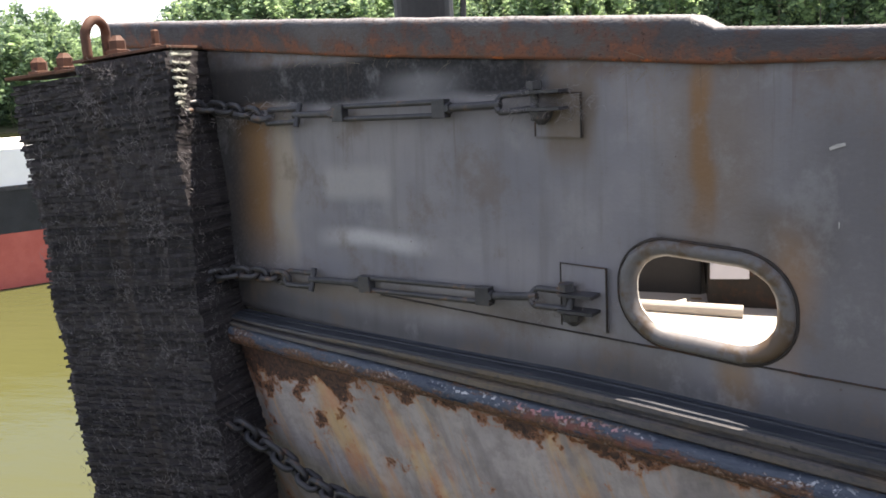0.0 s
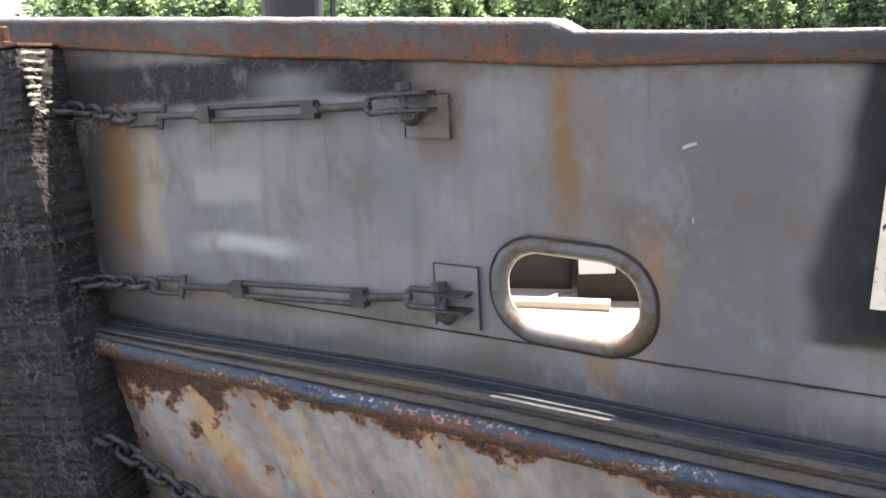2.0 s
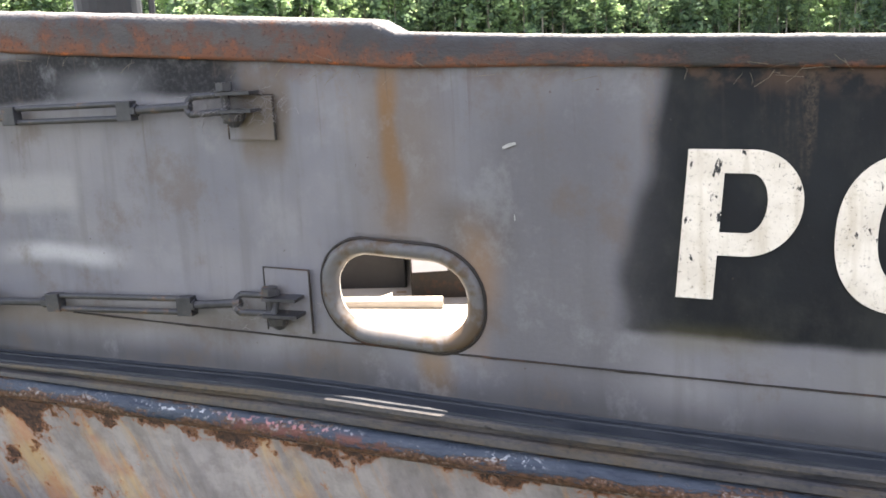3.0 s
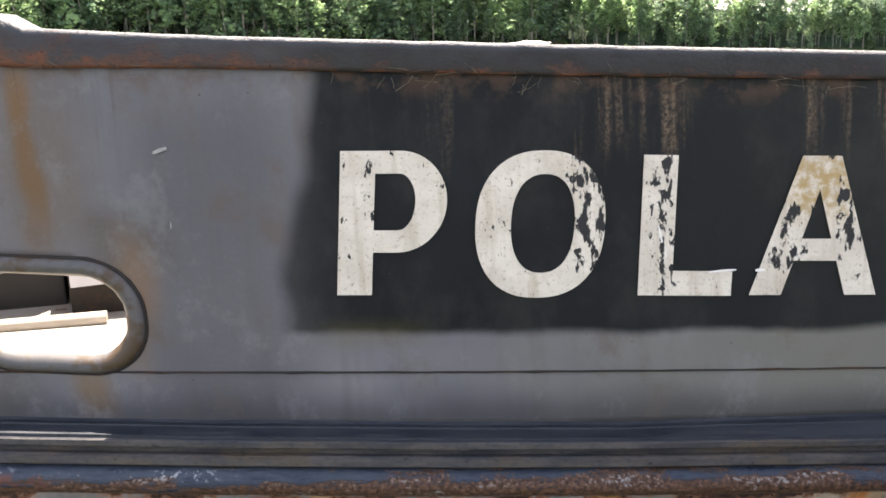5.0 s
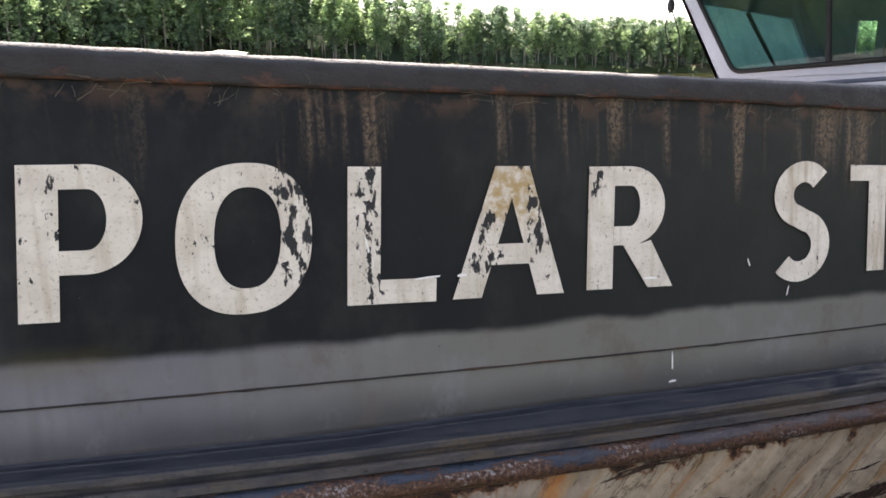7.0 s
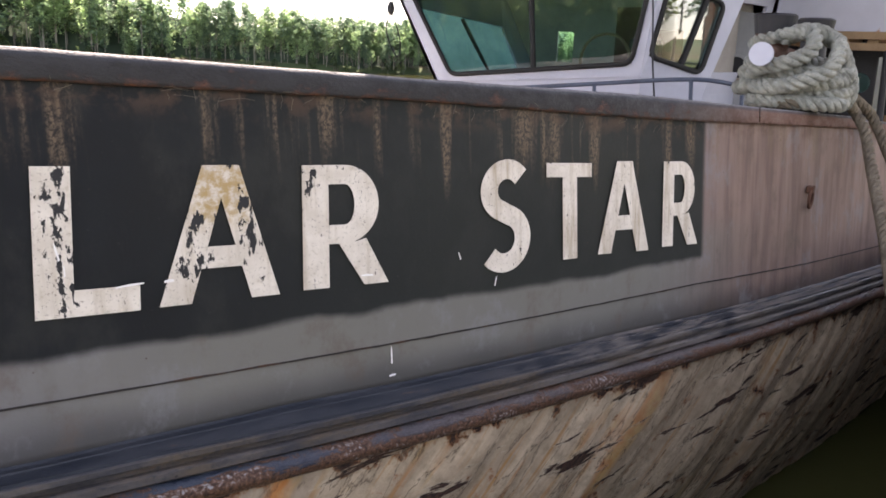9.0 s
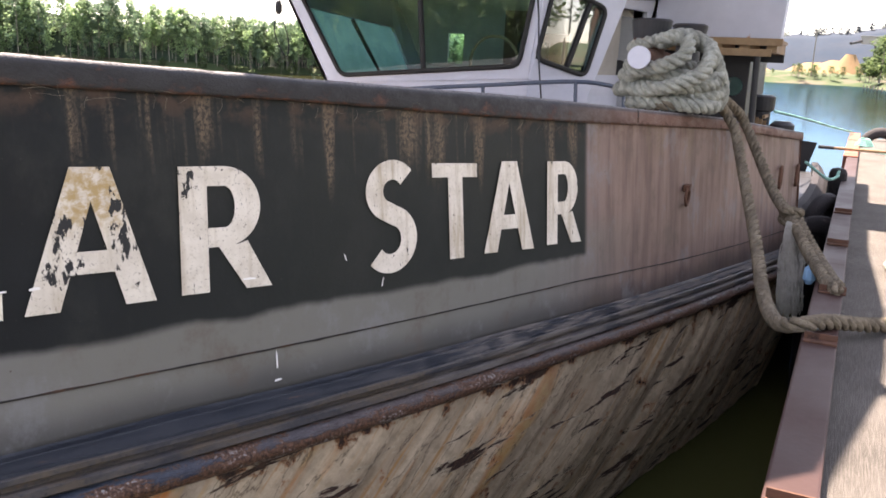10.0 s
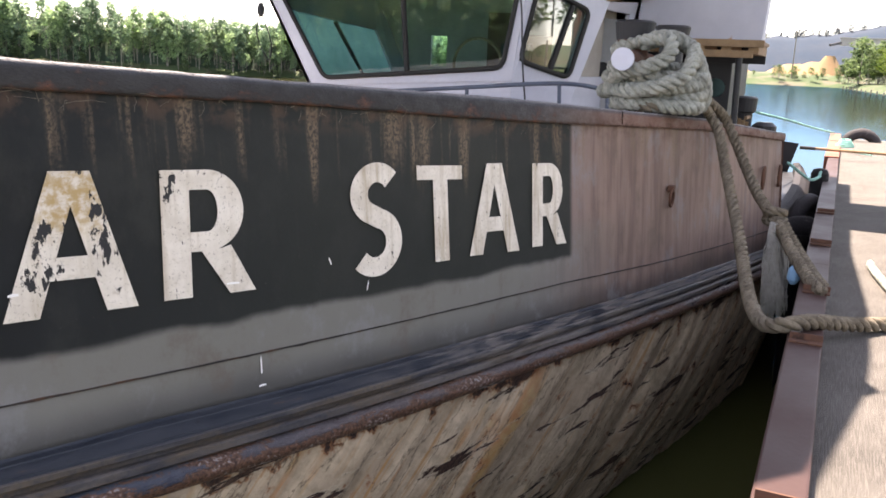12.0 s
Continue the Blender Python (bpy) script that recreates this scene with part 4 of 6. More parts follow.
# starboard bulwark and side, and the stem plate
verts, faces = [], []
for x in xs:
    y = table(x, OTHER)
    for z in (-3.3, table(x, LEDGE), table(x, TOP) - 0.02):
        verts.append((x, y, z))
for a in range(len(xs) - 1):
    for i in range(2):
        faces.append((a * 3 + i, a * 3 + i + 1, a * 3 + i + 4, a * 3 + i + 3))
ob = put("starboard_side", mesh_of("starboard_side", verts, faces, DIRTYGREY), tug)
mod = ob.modifiers.new("thickness", "SOLIDIFY")
mod.thickness, mod.offset = 0.03, 0
p0, p1 = side(BOW, 2.2), side(BOW, -1.9, -0.9)
bm = bmesh.new()
bm.faces.new([bm.verts.new(q) for q in ((p0.x, p0.y, 2.22), (p0.x - 0.05, 6.2, 2.22), (p0.x + 0.6, 6.3, -3.3), (p0.x + 0.6, p1.y, -3.3))])
part("stem_plate", bm, DIRTYGREY, tug)

bm = bmesh.new()
e = BREAK + 7
p = side(e, 0.2)
bm.faces.new([bm.verts.new(q) for q in ((e, p.y, 0.3), (e, table(e, OTHER), 0.9), (e, table(e, OTHER), -3.3), (e, p.y + 0.9, -3.3))])
part("transom", bm, DARK, tug)

# ---- the laminated bow fender ----
fender = thing("bow_fender", "black laminated tyre-rubber bow fender, frayed, chained to the stem", "ship fender")
AX = Vector((-1.0, 0.15, 0)).normalized()             # along its broad face, towards the stem
NX = Vector((-0.15, -1.0, 0)).normalized()            # out of its broad face
LAYERS = 200


def fender_corner(z):
    """The near upright corner of the fender at height z."""
    return Vector((float(np.interp(z, (-2.6, -1.0, 0.6, 1.94), (-2.70, -2.91, -3.12, -3.25))), float(np.interp(z, (-2.6, -1.0, 0.6, 1.94), (4.35, 4.57, 4.79, 4.95))), 0))


def layer_mesh(seed):
    rng = random.Random(seed)
    w, d = 1.46, 0.46
    pts = []
    n = 40
    for i in range(n + 1):
        pts.append((w * i / n, rng.uniform(-0.016, 0.014) + 0.008 * math.sin(i * 0.9 + seed)))
    back = [(w + rng.uniform(-0.014, 0.010), d * j / 5) for j in range(1, 6)]
    near = [(rng.uniform(-0.012, 0.012), d * j / 6) for j in range(6, 0, -1)]
    loop = pts + back + near
    h = 0.0195
    verts = [(a, b, 0) for a, b in loop] + [(a + rng.uniform(-0.004, 0.004), b + rng.uniform(-0.004, 0.004), h) for a, b in loop]
    k = len(loop)
    faces = [tuple(range(k))[::-1], tuple(range(k, 2 * k))] + [(i, (i + 1) % k, k + (i + 1) % k, k + i) for i in range(k)]
    return mesh_of("layer", verts, faces, RUBBER)


LAYER_MESHES = [layer_mesh(i) for i in range(9)]
rng = random.Random(4)
for i in range(LAYERS):
    z = -2.555 + i * 0.0224
    c = fender_corner(z)
    top = z > 1.78
    turn = Matrix(((AX.x, -NX.x, 0, c.x), (AX.y, -NX.y, 0, c.y), (0, 0, 1, z), (0, 0, 0, 1)))
    tilt = pose(0, 0, 0, rng.uniform(-0.5, 0.5), 3.0 + 0.5 * math.sin(i * 0.11) + rng.uniform(-0.2, 0.2), rng.uniform(-0.35, 0.35))
    size = Matrix.Diagonal((0.56 if z > 1.84 else (0.86 + 0.14 * max(0, z + 1.5) / 3.3), 1.0, 1.12, 1))
    turn = Matrix.Translation(AX * 0.03 * noise.noise(Vector((0, 5, z * 1.7))) + NX * (0.03 * noise.noise(Vector((z * 2.2, 0, 0))) + 0.012 * noise.noise(Vector((z * 11, 3, 0))))) @ turn
    put("layer", LAYER_MESHES[rng.randrange(9)], fender, turn @ tilt @ size)

bm = bmesh.new()
rows = []
for z in (-2.6, -1.0, 0.6, 1.78):
    p = fender_corner(z) - NX * 0.03
    w = 1.40 * (0.86 + 0.14 * max(0, z + 1.5) / 3.3)
    rows.append([bm.verts.new(q + Vector((0, 0, z + dz))) for q, dz in ((p + AX * 0.03, 0), (p + AX * w, -0.07), (p + AX * w - NX * 0.4, -0.07), (p + AX * 0.03 - NX * 0.4, 0))])
for a, b in zip(rows, rows[1:]):
    for i in range(4):
        bm.faces.new((a[i], a[(i + 1) % 4], b[(i + 1) % 4], b[i]))
bm.faces.new(rows[-1])
part("core", bm, RUBBER, fender)

# ---- dock ----
dock = thing("dock", "concrete dock with a brown steel edge rail", "dock", kind="structure")
part("dock_deck", slab(-8, 27.2, -9.0, -0.25, -0.6, 0.0), CONCRETE, dock, "broom-finished concrete deck")
for i, (a, b) in enumerate(((-8, -2.0), (-1.98, 3.3), (3.31, 8.4), (8.42, 11.4), (11.43, 14.2), (14.23, 19.2))):
    part("edge_rail", slab(a, b, -0.25, -0.05, -0.30, 0.10 - 0.006 * (i % 2)), BROWN, dock, bevel=0.012)
# black face stands in for the shade under the dock's edge
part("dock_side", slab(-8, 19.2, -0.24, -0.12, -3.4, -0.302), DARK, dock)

# ---- unseen timber deck added high over the moored tug; it shades the bitts, the wheelhouse and a strip of the dock ----
shade_deck = thing("unseen_shade_deck", "unseen timber deck on steel posts, added over the tug to cast shade", "gantry")
GZ = 5.6
GX, GY = SUN_TO.x / SUN_TO.z * GZ, SUN_TO.y / SUN_TO.z * GZ


def deck_plate(name, outline, z, thick, material, label=""):
    bm = bmesh.new()
    lo = [bm.verts.new((x + GX, y + GY, z - thick)) for x, y in outline]
    hi = [bm.verts.new((x + GX, y + GY, z)) for x, y in outline]
    bm.faces.new(lo[::-1]), bm.faces.new(hi)
    for i in range(len(lo)):
        j = (i + 1) % len(lo)
        bm.faces.new((lo[i], lo[j], hi[j], hi[i]))
    return part(name, bm, material, shade_deck, label)


# outline is the wanted shadow edge on the dock, moved up along the sun
deck_plate("platform", [(15.5, -0.45), (9.75, -0.435), (7.4, -0.54), (6.25, -0.53), (5.75, -0.50), (5.62, -0.56), (5.5, -0.48), (4.145, -0.257), (3.6, 0.2), (3.7, 3.2), (6.0, 7.0), (15.5, 7.0)], GZ, 0.22, TIMBER, "unseen platform cut to cast the dock's shadow edge")
deck_plate("bridge", [(11.0, -9.0), (13.2, -9.0), (13.2, -0.46), (11.0, -0.46)], GZ, 0.22, TIMBER, "unseen bridge that casts the shadow band across the dock")
for i in range(9):
    x = 5.2 + 1.2 * i
    part("joist", slab(x + GX, x + GX + 0.14, GY + 0.3, GY + 6.4 if x > 6 else GY + 3.4, GZ - 0.50, GZ - 0.222), TIMBER, shade_deck)
for x in (11.1, 12.9):
    part("girder", slab(x + GX, x + GX + 0.2, GY - 8.9, GY + 6.9, GZ - 0.84, GZ - 0.502), RUSTED, shade_deck)
    part("post", slab(x + GX, x + GX + 0.2, GY - 8.8, GY - 8.6, 0.0, GZ - 0.842), RUSTED, shade_deck)

# ---- water ----
bm = bmesh.new()
bmesh.ops.create_grid(bm, x_segments=4, y_segments=4, size=2500, matrix=Matrix.Translation((0, 0, -2.6)))
water = part("water", bm, WATER)
if water.data.polygons[0].normal.z < 0:
    water.data.flip_normals()
tagged(water, "calm green river water under a clear sky", "water", kind="structure")

# ---- far banks and woods ----
BANK = [(-546, -78), (-260, 72), (-125, 146), (-52, 166), (13, 178), (78, 166), (105, 130), (125, 94), (160, 80), (299, 86), (598, 143), (1430, 260)]


def bank_y(x):
    return table(x, BANK)


verts, faces = [], []
xs = steps(-420, 1100, 20)
for x in xs:
    y = bank_y(x)
    for d, z in ((-6, -3.4), (0, -2.4), (2, -1.5), (14, -0.6), (60, 1.0)):
        verts.append((x, y + d + 2 * noise.noise(Vector((x * 0.05, d, 0))), z))
for a in range(len(xs) - 1):
    for i in range(4):
        faces.append((a * 5 + i, a * 5 + i + 1, a * 5 + i + 6, a * 5 + i + 5))
tagged(put("far_bank", mesh_of("far_bank", verts, [q[::-1] for q in faces], EARTH, None, True)), "low wooded river bank of earth and scrub", "river bank", kind="structure")


def tree_form(seed, slim=1.0):
    """Leaf quads of one unit-high tree as an array (n, 4, 3), and its trunk quads."""
    r = np.random.RandomState(seed)
    quads = []
    lobes = []
    base = (0.14, 0.30, 0.42)[seed % 3] + 0.10 * r.rand()
    for i in range(14):
        t = (i + 0.5) / 14
        z = base + (1 - base) * t
        wide = slim * 0.12 * (math.sin(math.pi * min(1, 0.22 + 0.76 * t)) ** 0.7 + 0.06)
        for _ in range(2):
            a, q = r.rand() * 6.283, wide * (0.30 + 0.70 * r.rand())
            lobes.append((q * math.cos(a), q * math.sin(a), z + 0.03 * r.randn(), 0.030 + 0.026 * r.rand()))
    lobes.append((0, 0, 0.96, 0.034))
    for x, y, z, s in lobes:
        n = 30
        d = r.randn(n, 3)
        d /= np.linalg.norm(d, axis=1)[:, None]
        c = np.array((x, y, z)) + d * s * np.array((1, 1, 1.25)) * (0.7 + 0.45 * r.rand(n))[:, None]
        u = r.randn(n, 3)
        u -= d * (u * d).sum(1)[:, None] * 0.6
        u /= np.linalg.norm(u, axis=1)[:, None]
        w = np.cross(d, u)
        h = s * (0.14 + 0.20 * r.rand(n))[:, None]
        quads.append(np.stack([c - u * h - w * h * 0.7, c + u * h - w * h * 0.8, c + u * h * 0.7 + w * h, c - u * h * 0.8 + w * h * 0.8], 1))
    leaves = np.concatenate(quads)
    trunk = []
    for k in range(5):
        a, b = 2 * math.pi * k / 5, 2 * math.pi * (k + 1) / 5
        trunk.append([(0.006 * math.cos(a), 0.006 * math.sin(a), 0), (0.006 * math.cos(b), 0.006 * math.sin(b), 0), (0.002 * math.cos(b), 0.002 * math.sin(b), 0.9), (0.002 * math.cos(a), 0.002 * math.sin(a), 0.9)])
    return leaves, np.array(trunk)


FORMS = [tree_form(i, 0.8 + 0.06 * (i % 8)) for i in range(10)]


def woods(name, places, leaf, label, category="woods"):
    leaves, trunks = [], []
    r = np.random.RandomState(11)
    for i, (x, y, z, h, wide) in enumerate(places):
        a = r.rand() * 6.283
        rot = np.array(((math.cos(a), -math.sin(a), 0), (math.sin(a), math.cos(a), 0), (0, 0, 1)))
        lv, tk = FORMS[r.randint(len(FORMS))]
        size = np.array((h * wide, h * wide, h))
        leaves.append((lv.reshape(-1, 3) @ rot.T) * size + (x, y, z))
        trunks.append((tk.reshape(-1, 3) @ rot.T) * size + (x, y, z))
    top = thing(name, label, category, kind="stuff")
    for nm, parts, m in (("foliage", leaves, leaf), ("trunks", trunks, BARK)):
        v = np.concatenate(parts)
        me = bpy.data.meshes.new(nm)
        k = len(v) // 4
        me.vertices.add(len(v)), me.loops.add(len(v)), me.polygons.add(k)
        me.vertices.foreach_set("co", v.astype(np.float32).ravel())
        me.loops.foreach_set("vertex_index", np.arange(len(v), dtype=np.int32))
        me.polygons.foreach_set("loop_start", np.arange(0, len(v), 4, dtype=np.int32))
        me.polygons.foreach_set("loop_total", np.full(k, 4, dtype=np.int32))
        me.materials.append(m)
        me.update(calc_edges=True)
        tagged(put(nm, me, top), kind="stuff")


rng = random.Random(7)
RISE = [(-429, 20.8), (-156, 23.4), (-131, 22.1), (-122, 16.2), (-107, 15.6), (-99, 26.0), (26, 28.0), (62, 25.0), (85, 18.5), (100, 14.2), (106, 12.2), (112, 10.4), (118, 8.9), (125, 8.4), (160, 8.8), (312, 10.5), (1170, 26.0)]
places = []
x = -290.0
while x < 260:
    for row in range(4):
        px = x + rng.uniform(-1.2, 1.2)
        tall = table(px, RISE)
        py = bank_y(px) + 2 + row * 0.26 * tall + rng.uniform(-1.5, 1.5)
        h = tall * rng.uniform(0.80, 1.08) * (0.5 if row == 0 and rng.random() < 0.4 else 1.0) * (0.95 + 0.22 * noise.noise(Vector((px * 0.04, row, 0))))
        places.append((px, py, -1.9 + row * 0.06 * tall, h * (0.94 if row else 1.0), rng.uniform(1.15, 1.75)))
    x += 0.080 * table(x, RISE)
# backing sheet that follows the tree heights; its dark colour is the shade between trunks
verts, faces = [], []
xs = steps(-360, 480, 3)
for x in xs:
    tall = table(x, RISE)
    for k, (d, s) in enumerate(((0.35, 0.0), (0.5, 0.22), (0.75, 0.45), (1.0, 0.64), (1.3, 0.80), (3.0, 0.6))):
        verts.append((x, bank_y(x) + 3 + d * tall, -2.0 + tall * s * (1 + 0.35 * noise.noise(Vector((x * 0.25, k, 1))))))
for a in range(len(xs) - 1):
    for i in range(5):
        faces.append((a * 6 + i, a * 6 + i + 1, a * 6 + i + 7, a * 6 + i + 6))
tagged(put("woods_shade_sheet", mesh_of("woods_shade_sheet", verts, faces, WOODSHADE)), "dark backing sheet behind the poplars, the woods' inner shade put in its colour", "slope", kind="structure")
woods("far_woods", places, LEAF, "dense green poplar woods along the far river bank")


# undergrowth along the far bank
rng = random.Random(17)
places = []
x = -300.0
while x < 300:
    px = x + rng.uniform(-2, 2)
    places.append((px, bank_y(px) + rng.uniform(0.0, 2), -2.6, table(px, RISE) * rng.uniform(0.12, 0.30), rng.uniform(1.6, 2.8)))
    x += 1.3
woods("bank_scrub", places, BUSH, "bright green willow scrub at the water's edge", "scrub")


# ---- rigging that holds the fender ----
def link_mesh(length, width, r, m):
    pts = []
    a, b = length / 2 - width / 2, width / 2
    for i in range(24):
        t = 2 * math.pi * i / 24
        pts.append(m @ Vector((math.copysign(a, math.cos(t)) + b * math.cos(t), b * math.sin(t), 0)))
    return sweep(pts, r, 7, True)


def along(a, b, roll):
    """A frame at the middle of a and b whose x runs from a to b."""
    a, b = Vector(a), Vector(b)
    q = (b - a).to_track_quat("X", "Z").to_matrix().to_4x4()
    return Matrix.Translation((a + b) / 2) @ q @ pose(0, 0, 0, roll)


def chain(parent, points, r, name="chain_link", material=None):
    pts = [Vector(p) for p in points]
    total = sum((b - a).length for a, b in zip(pts, pts[1:]))
    pitch = r * 5.2
    n = max(1, round(total / pitch))
    dense = spline(pts, 0.01)
    for i in range(n):
        a, b = dense[int((len(dense) - 1) * i / n)], dense[int((len(dense) - 1) * (i + 1) / n)]
        v, f, u = link_mesh(pitch + 2.6 * r, r * 4.6, r, along(a, b, 90 * (i % 2) + 20))
        put(name, mesh_of(name, v, f, material or IRON, None, True), parent)


def turnbuckle(name, label, points, body, rods, shackle, pad, hold):
    """A turnbuckle strained along the side: hold chain, near rod, open body, far rod, shackle and welded pad."""
    top = thing(name, label, "turnbuckle", "turnbuckles of the bow fender")
    o = 0.075
    S = lambda p, out=o: side(p[0], p[1], out)
    chain(top, hold, 0.019)
    # body: two bars and two end blocks
    a, b = S(body[0]), S(body[1])
    m = along(a, b, 0)
    w = (b - a).length
    bm = rod(m @ Vector((-w / 2, 0, 0.036)), m @ Vector((w / 2, 0, 0.036)), 0.016)
    rod(m @ Vector((-w / 2, 0, -0.036)), m @ Vector((w / 2, 0, -0.036)), 0.016, bm)
    for s in (-1, 1):
        slab(-0.045, 0.045, -0.028, 0.028, -0.05, 0.05, bm, m @ Matrix.Translation((s * (w / 2 - 0.03), 0, 0)))
    part("body", bm, IRON, top, "open turnbuckle body of two bars", bevel=0.004)
    for p, q, inside in rods:
        bm = rod(S(p), S(q), 0.022, n=10)
        part("threaded_rod", bm, IRON, top)
        part("lock_nut", rod(S(q).lerp(S(p), 0.04), S(q).lerp(S(p), 0.16), 0.032, n=6), IRON, top)
    for p, q in shackle:
        c, d = S(p), S(q)
        m = along(c, d, 70)
        n = (d - c).length
        pts = [m @ Vector((n / 2, 0.042, 0))] + [m @ Vector((-n / 2 + 0.045 + 0.045 * math.cos(t), 0.045 * math.sin(t), 0)) for t in [math.pi * (0.5 + i / 10) for i in range(11)]] + [m @ Vector((n / 2, -0.042, 0))]
        v, f, u = sweep(spline(pts, 0.015), 0.017, 8)
        sh = put("shackle", mesh_of("shackle", v, f, IRON, None, True), top)
        part("pin", rod(m @ Vector((n / 2 - 0.01, -0.075, 0)), m @ Vector((n / 2 - 0.01, 0.075, 0)), 0.019, n=10), IRON, sh)
    (x0, x1), (z0, z1), eye = pad
    verts = [side(x, z, out) for out in (0.006, 0.024) for x, z in ((x0, z0 + 0.01), (x1, z0), (x1, z1), (x0, z1 + 0.01))]
    faces = [(3, 2, 1, 0), (4, 5, 6, 7), (0, 1, 5, 4), (1, 2, 6, 5), (2, 3, 7, 6), (3, 0, 4, 7)]
    put("pad_plate", mesh_of("pad_plate", verts, faces, HULL, [(x, z) for _ in (0, 1) for x, z in ((x0, z0), (x1, z0), (x1, z1), (x0, z1))]), top, None, "welded grey pad plate")
    rim = [side(x, z, 0.022) for x, z in ((x0, z0 + 0.01), (x0, z1 + 0.01), (x1, z1), (x1, z0))]
    v, f, u = sweep(rim, 0.006, 5)
    put("pad_weld", mesh_of("pad_weld", v, f, SEAMDIRT), top, None, "dark weld round the pad")
    ex, ez = eye
    q = along(side(ex - 0.1, ez, 0.08), side(ex + 0.1, ez, 0.08), 0)
    lug = bmesh.new()
    for s in (-1, 1):
        rod(q @ Vector((-0.03, 0, s * 0.042 - 0.008)), q @ Vector((-0.03, 0, s * 0.042 + 0.008)), 0.048, lug, 16)
        slab(-0.03, 0.13, -0.045, 0.05, s * 0.042 - 0.0078, s * 0.042 + 0.0078, lug, q)
    part("pad_eye", lug, IRON, top, "forked lug, rust scaled")
    part("lug_bolt", rod(q @ Vector((-0.03, 0, -0.10)), q @ Vector((-0.03, 0, 0.085)), 0.022, n=10), IRON, top)
    part("lug_nut", rod(q @ Vector((-0.03, 0, 0.056)), q @ Vector((-0.03, 0, 0.095)), 0.042, n=6), IRON, top)
    part("weld_lump", lathe([(0.02, -0.12), (0.05, -0.09), (0.06, -0.055), (0.03, -0.05)], 9, q @ Matrix.Translation((0.0, 0.01, 0))), IRON, top)
    return top


C = fender_corner
g = lambda x, z, o=0.075: side(x, z, o)
turnbuckle("turnbuckle", "long rusty turnbuckle and chain holding the fender, below the hull's middle",
           None, ((-1.82, 0.455), (-0.965, 0.478)), [((-2.25, 0.434), (-1.80, 0.455), 0), ((-0.69, 0.506), (-0.985, 0.478), 0)],
           [((-2.47, 0.424), (-2.22, 0.434)), ((-0.72, 0.505), (-0.50, 0.505))], ((-0.585, -0.352), (0.352, 0.668), (-0.50, 0.50)),
           [Vector((-3.18, 4.84, 0.40)), g(-2.9, 0.42, 0.12), g(-2.46, 0.424)])
turnbuckle("turnbuckle", "corroded turnbuckle hung with cobwebs, under the cap rail",
           None, ((-1.955, 1.466), (-1.19, 1.469)), [((-2.3, 1.464), (-1.94, 1.466), 0), ((-0.86, 1.478), (-1.21, 1.469), 0)],
           [((-2.55, 1.46), (-2.26, 1.464)), ((-0.88, 1.479), (-0.66, 1.49))], ((-0.70, -0.462), (1.30, 1.515), (-0.64, 1.49)),
           [Vector((-3.27, 5.0, 1.54)), g(-3.06, 1.533), g(-2.53, 1.46)])
low = thing("anchor_chain", "dark galvanised chain between the fender's foot and the bow", "chain")
chain(low, [(-3.0, 4.75, -0.52), (-2.85, 4.80, -0.66), (-2.56, 4.75, -0.83), (-2.33, 4.67, -0.94), (-1.9, 4.52, -1.0)], 0.022, material=IRON)
lists = []
rngw = random.Random(77)
for i in range(420):
    x = rngw.choice((-0.62, -0.7, -2.4, -2.9, -2.6, -0.55)) + rngw.gauss(0, 0.09)
    z = (1.47 if rngw.random() < 0.75 else 0.47) + rngw.gauss(0, 0.035)
    p = side(x, z, rngw.uniform(0.03, 0.12))
    q = [p]
    for _ in range(3):
        p = p + Vector((rngw.uniform(-0.035, 0.035), rngw.uniform(-0.01, 0.01), rngw.uniform(-0.035, 0.02)))
        q.append(p)
    lists.append(sweep(q, rngw.uniform(0.0006, 0.0014), 3))
v, f, u = joined(lists)
tagged(put("cobweb", mesh_of("cobweb", v, f, WEB, u)), "dusty cobweb and dry grass hanging on the turnbuckles", "cobweb", kind="stuff")
# coil spring of steel wire beside the fender
spring = [side(-2.98 + 0.02 * i / 40 + 0.0, 0.02 - 0.0105 * i, 0.10) + Vector((0.03 * math.cos(i * 1.3), -0.03 * math.sin(i * 1.3), 0)) for i in range(40)]
v, f, u = sweep(spring, 0.008, 6)
tagged(put("coil_spring", mesh_of("coil_spring", v, f, GALV, None, True)), "pale steel coil spring wedged beside the fender", "spring")

# iron on top of the fender
top_plate = bmesh.new()
slab(-0.58, 0.02, 0.02, 0.42, 0, 0.022, top_plate, pose(-4.08, 5.05, 1.845, 0, -3, 0))
slab(-0.86, 0.0, 0.02, 0.42, 0, 0.02, top_plate, pose(-3.26, 4.97, 1.945, 0, -3, -8))
part("top_plate", top_plate, RUSTED, fender, "rusted iron strap plate", bevel=0.004)
for x, y, z in ((-4.25, 5.22, 1.86), (-3.78, 5.2, 1.945), (-4.50, 5.25, 1.845)):
    part("bolt", lathe([(0.085, z), (0.085, z + 0.025), (0.06, z + 0.03), (0.06, z + 0.09), (0.05, z + 0.10), (0.03, z + 0.125)], 6, Matrix.Translation((x, y, 0))), RUSTED, fender)
part("bolt", lathe([(0.045, 1.98), (0.045, 2.0), (0.028, 2.005), (0.028, 2.09), (0.02, 2.1)], 6, Matrix.Translation((-3.42, 5.12, -0.02))), RUSTED, fender)
m = Matrix.Translation((-3.97, 5.2, 1.95))
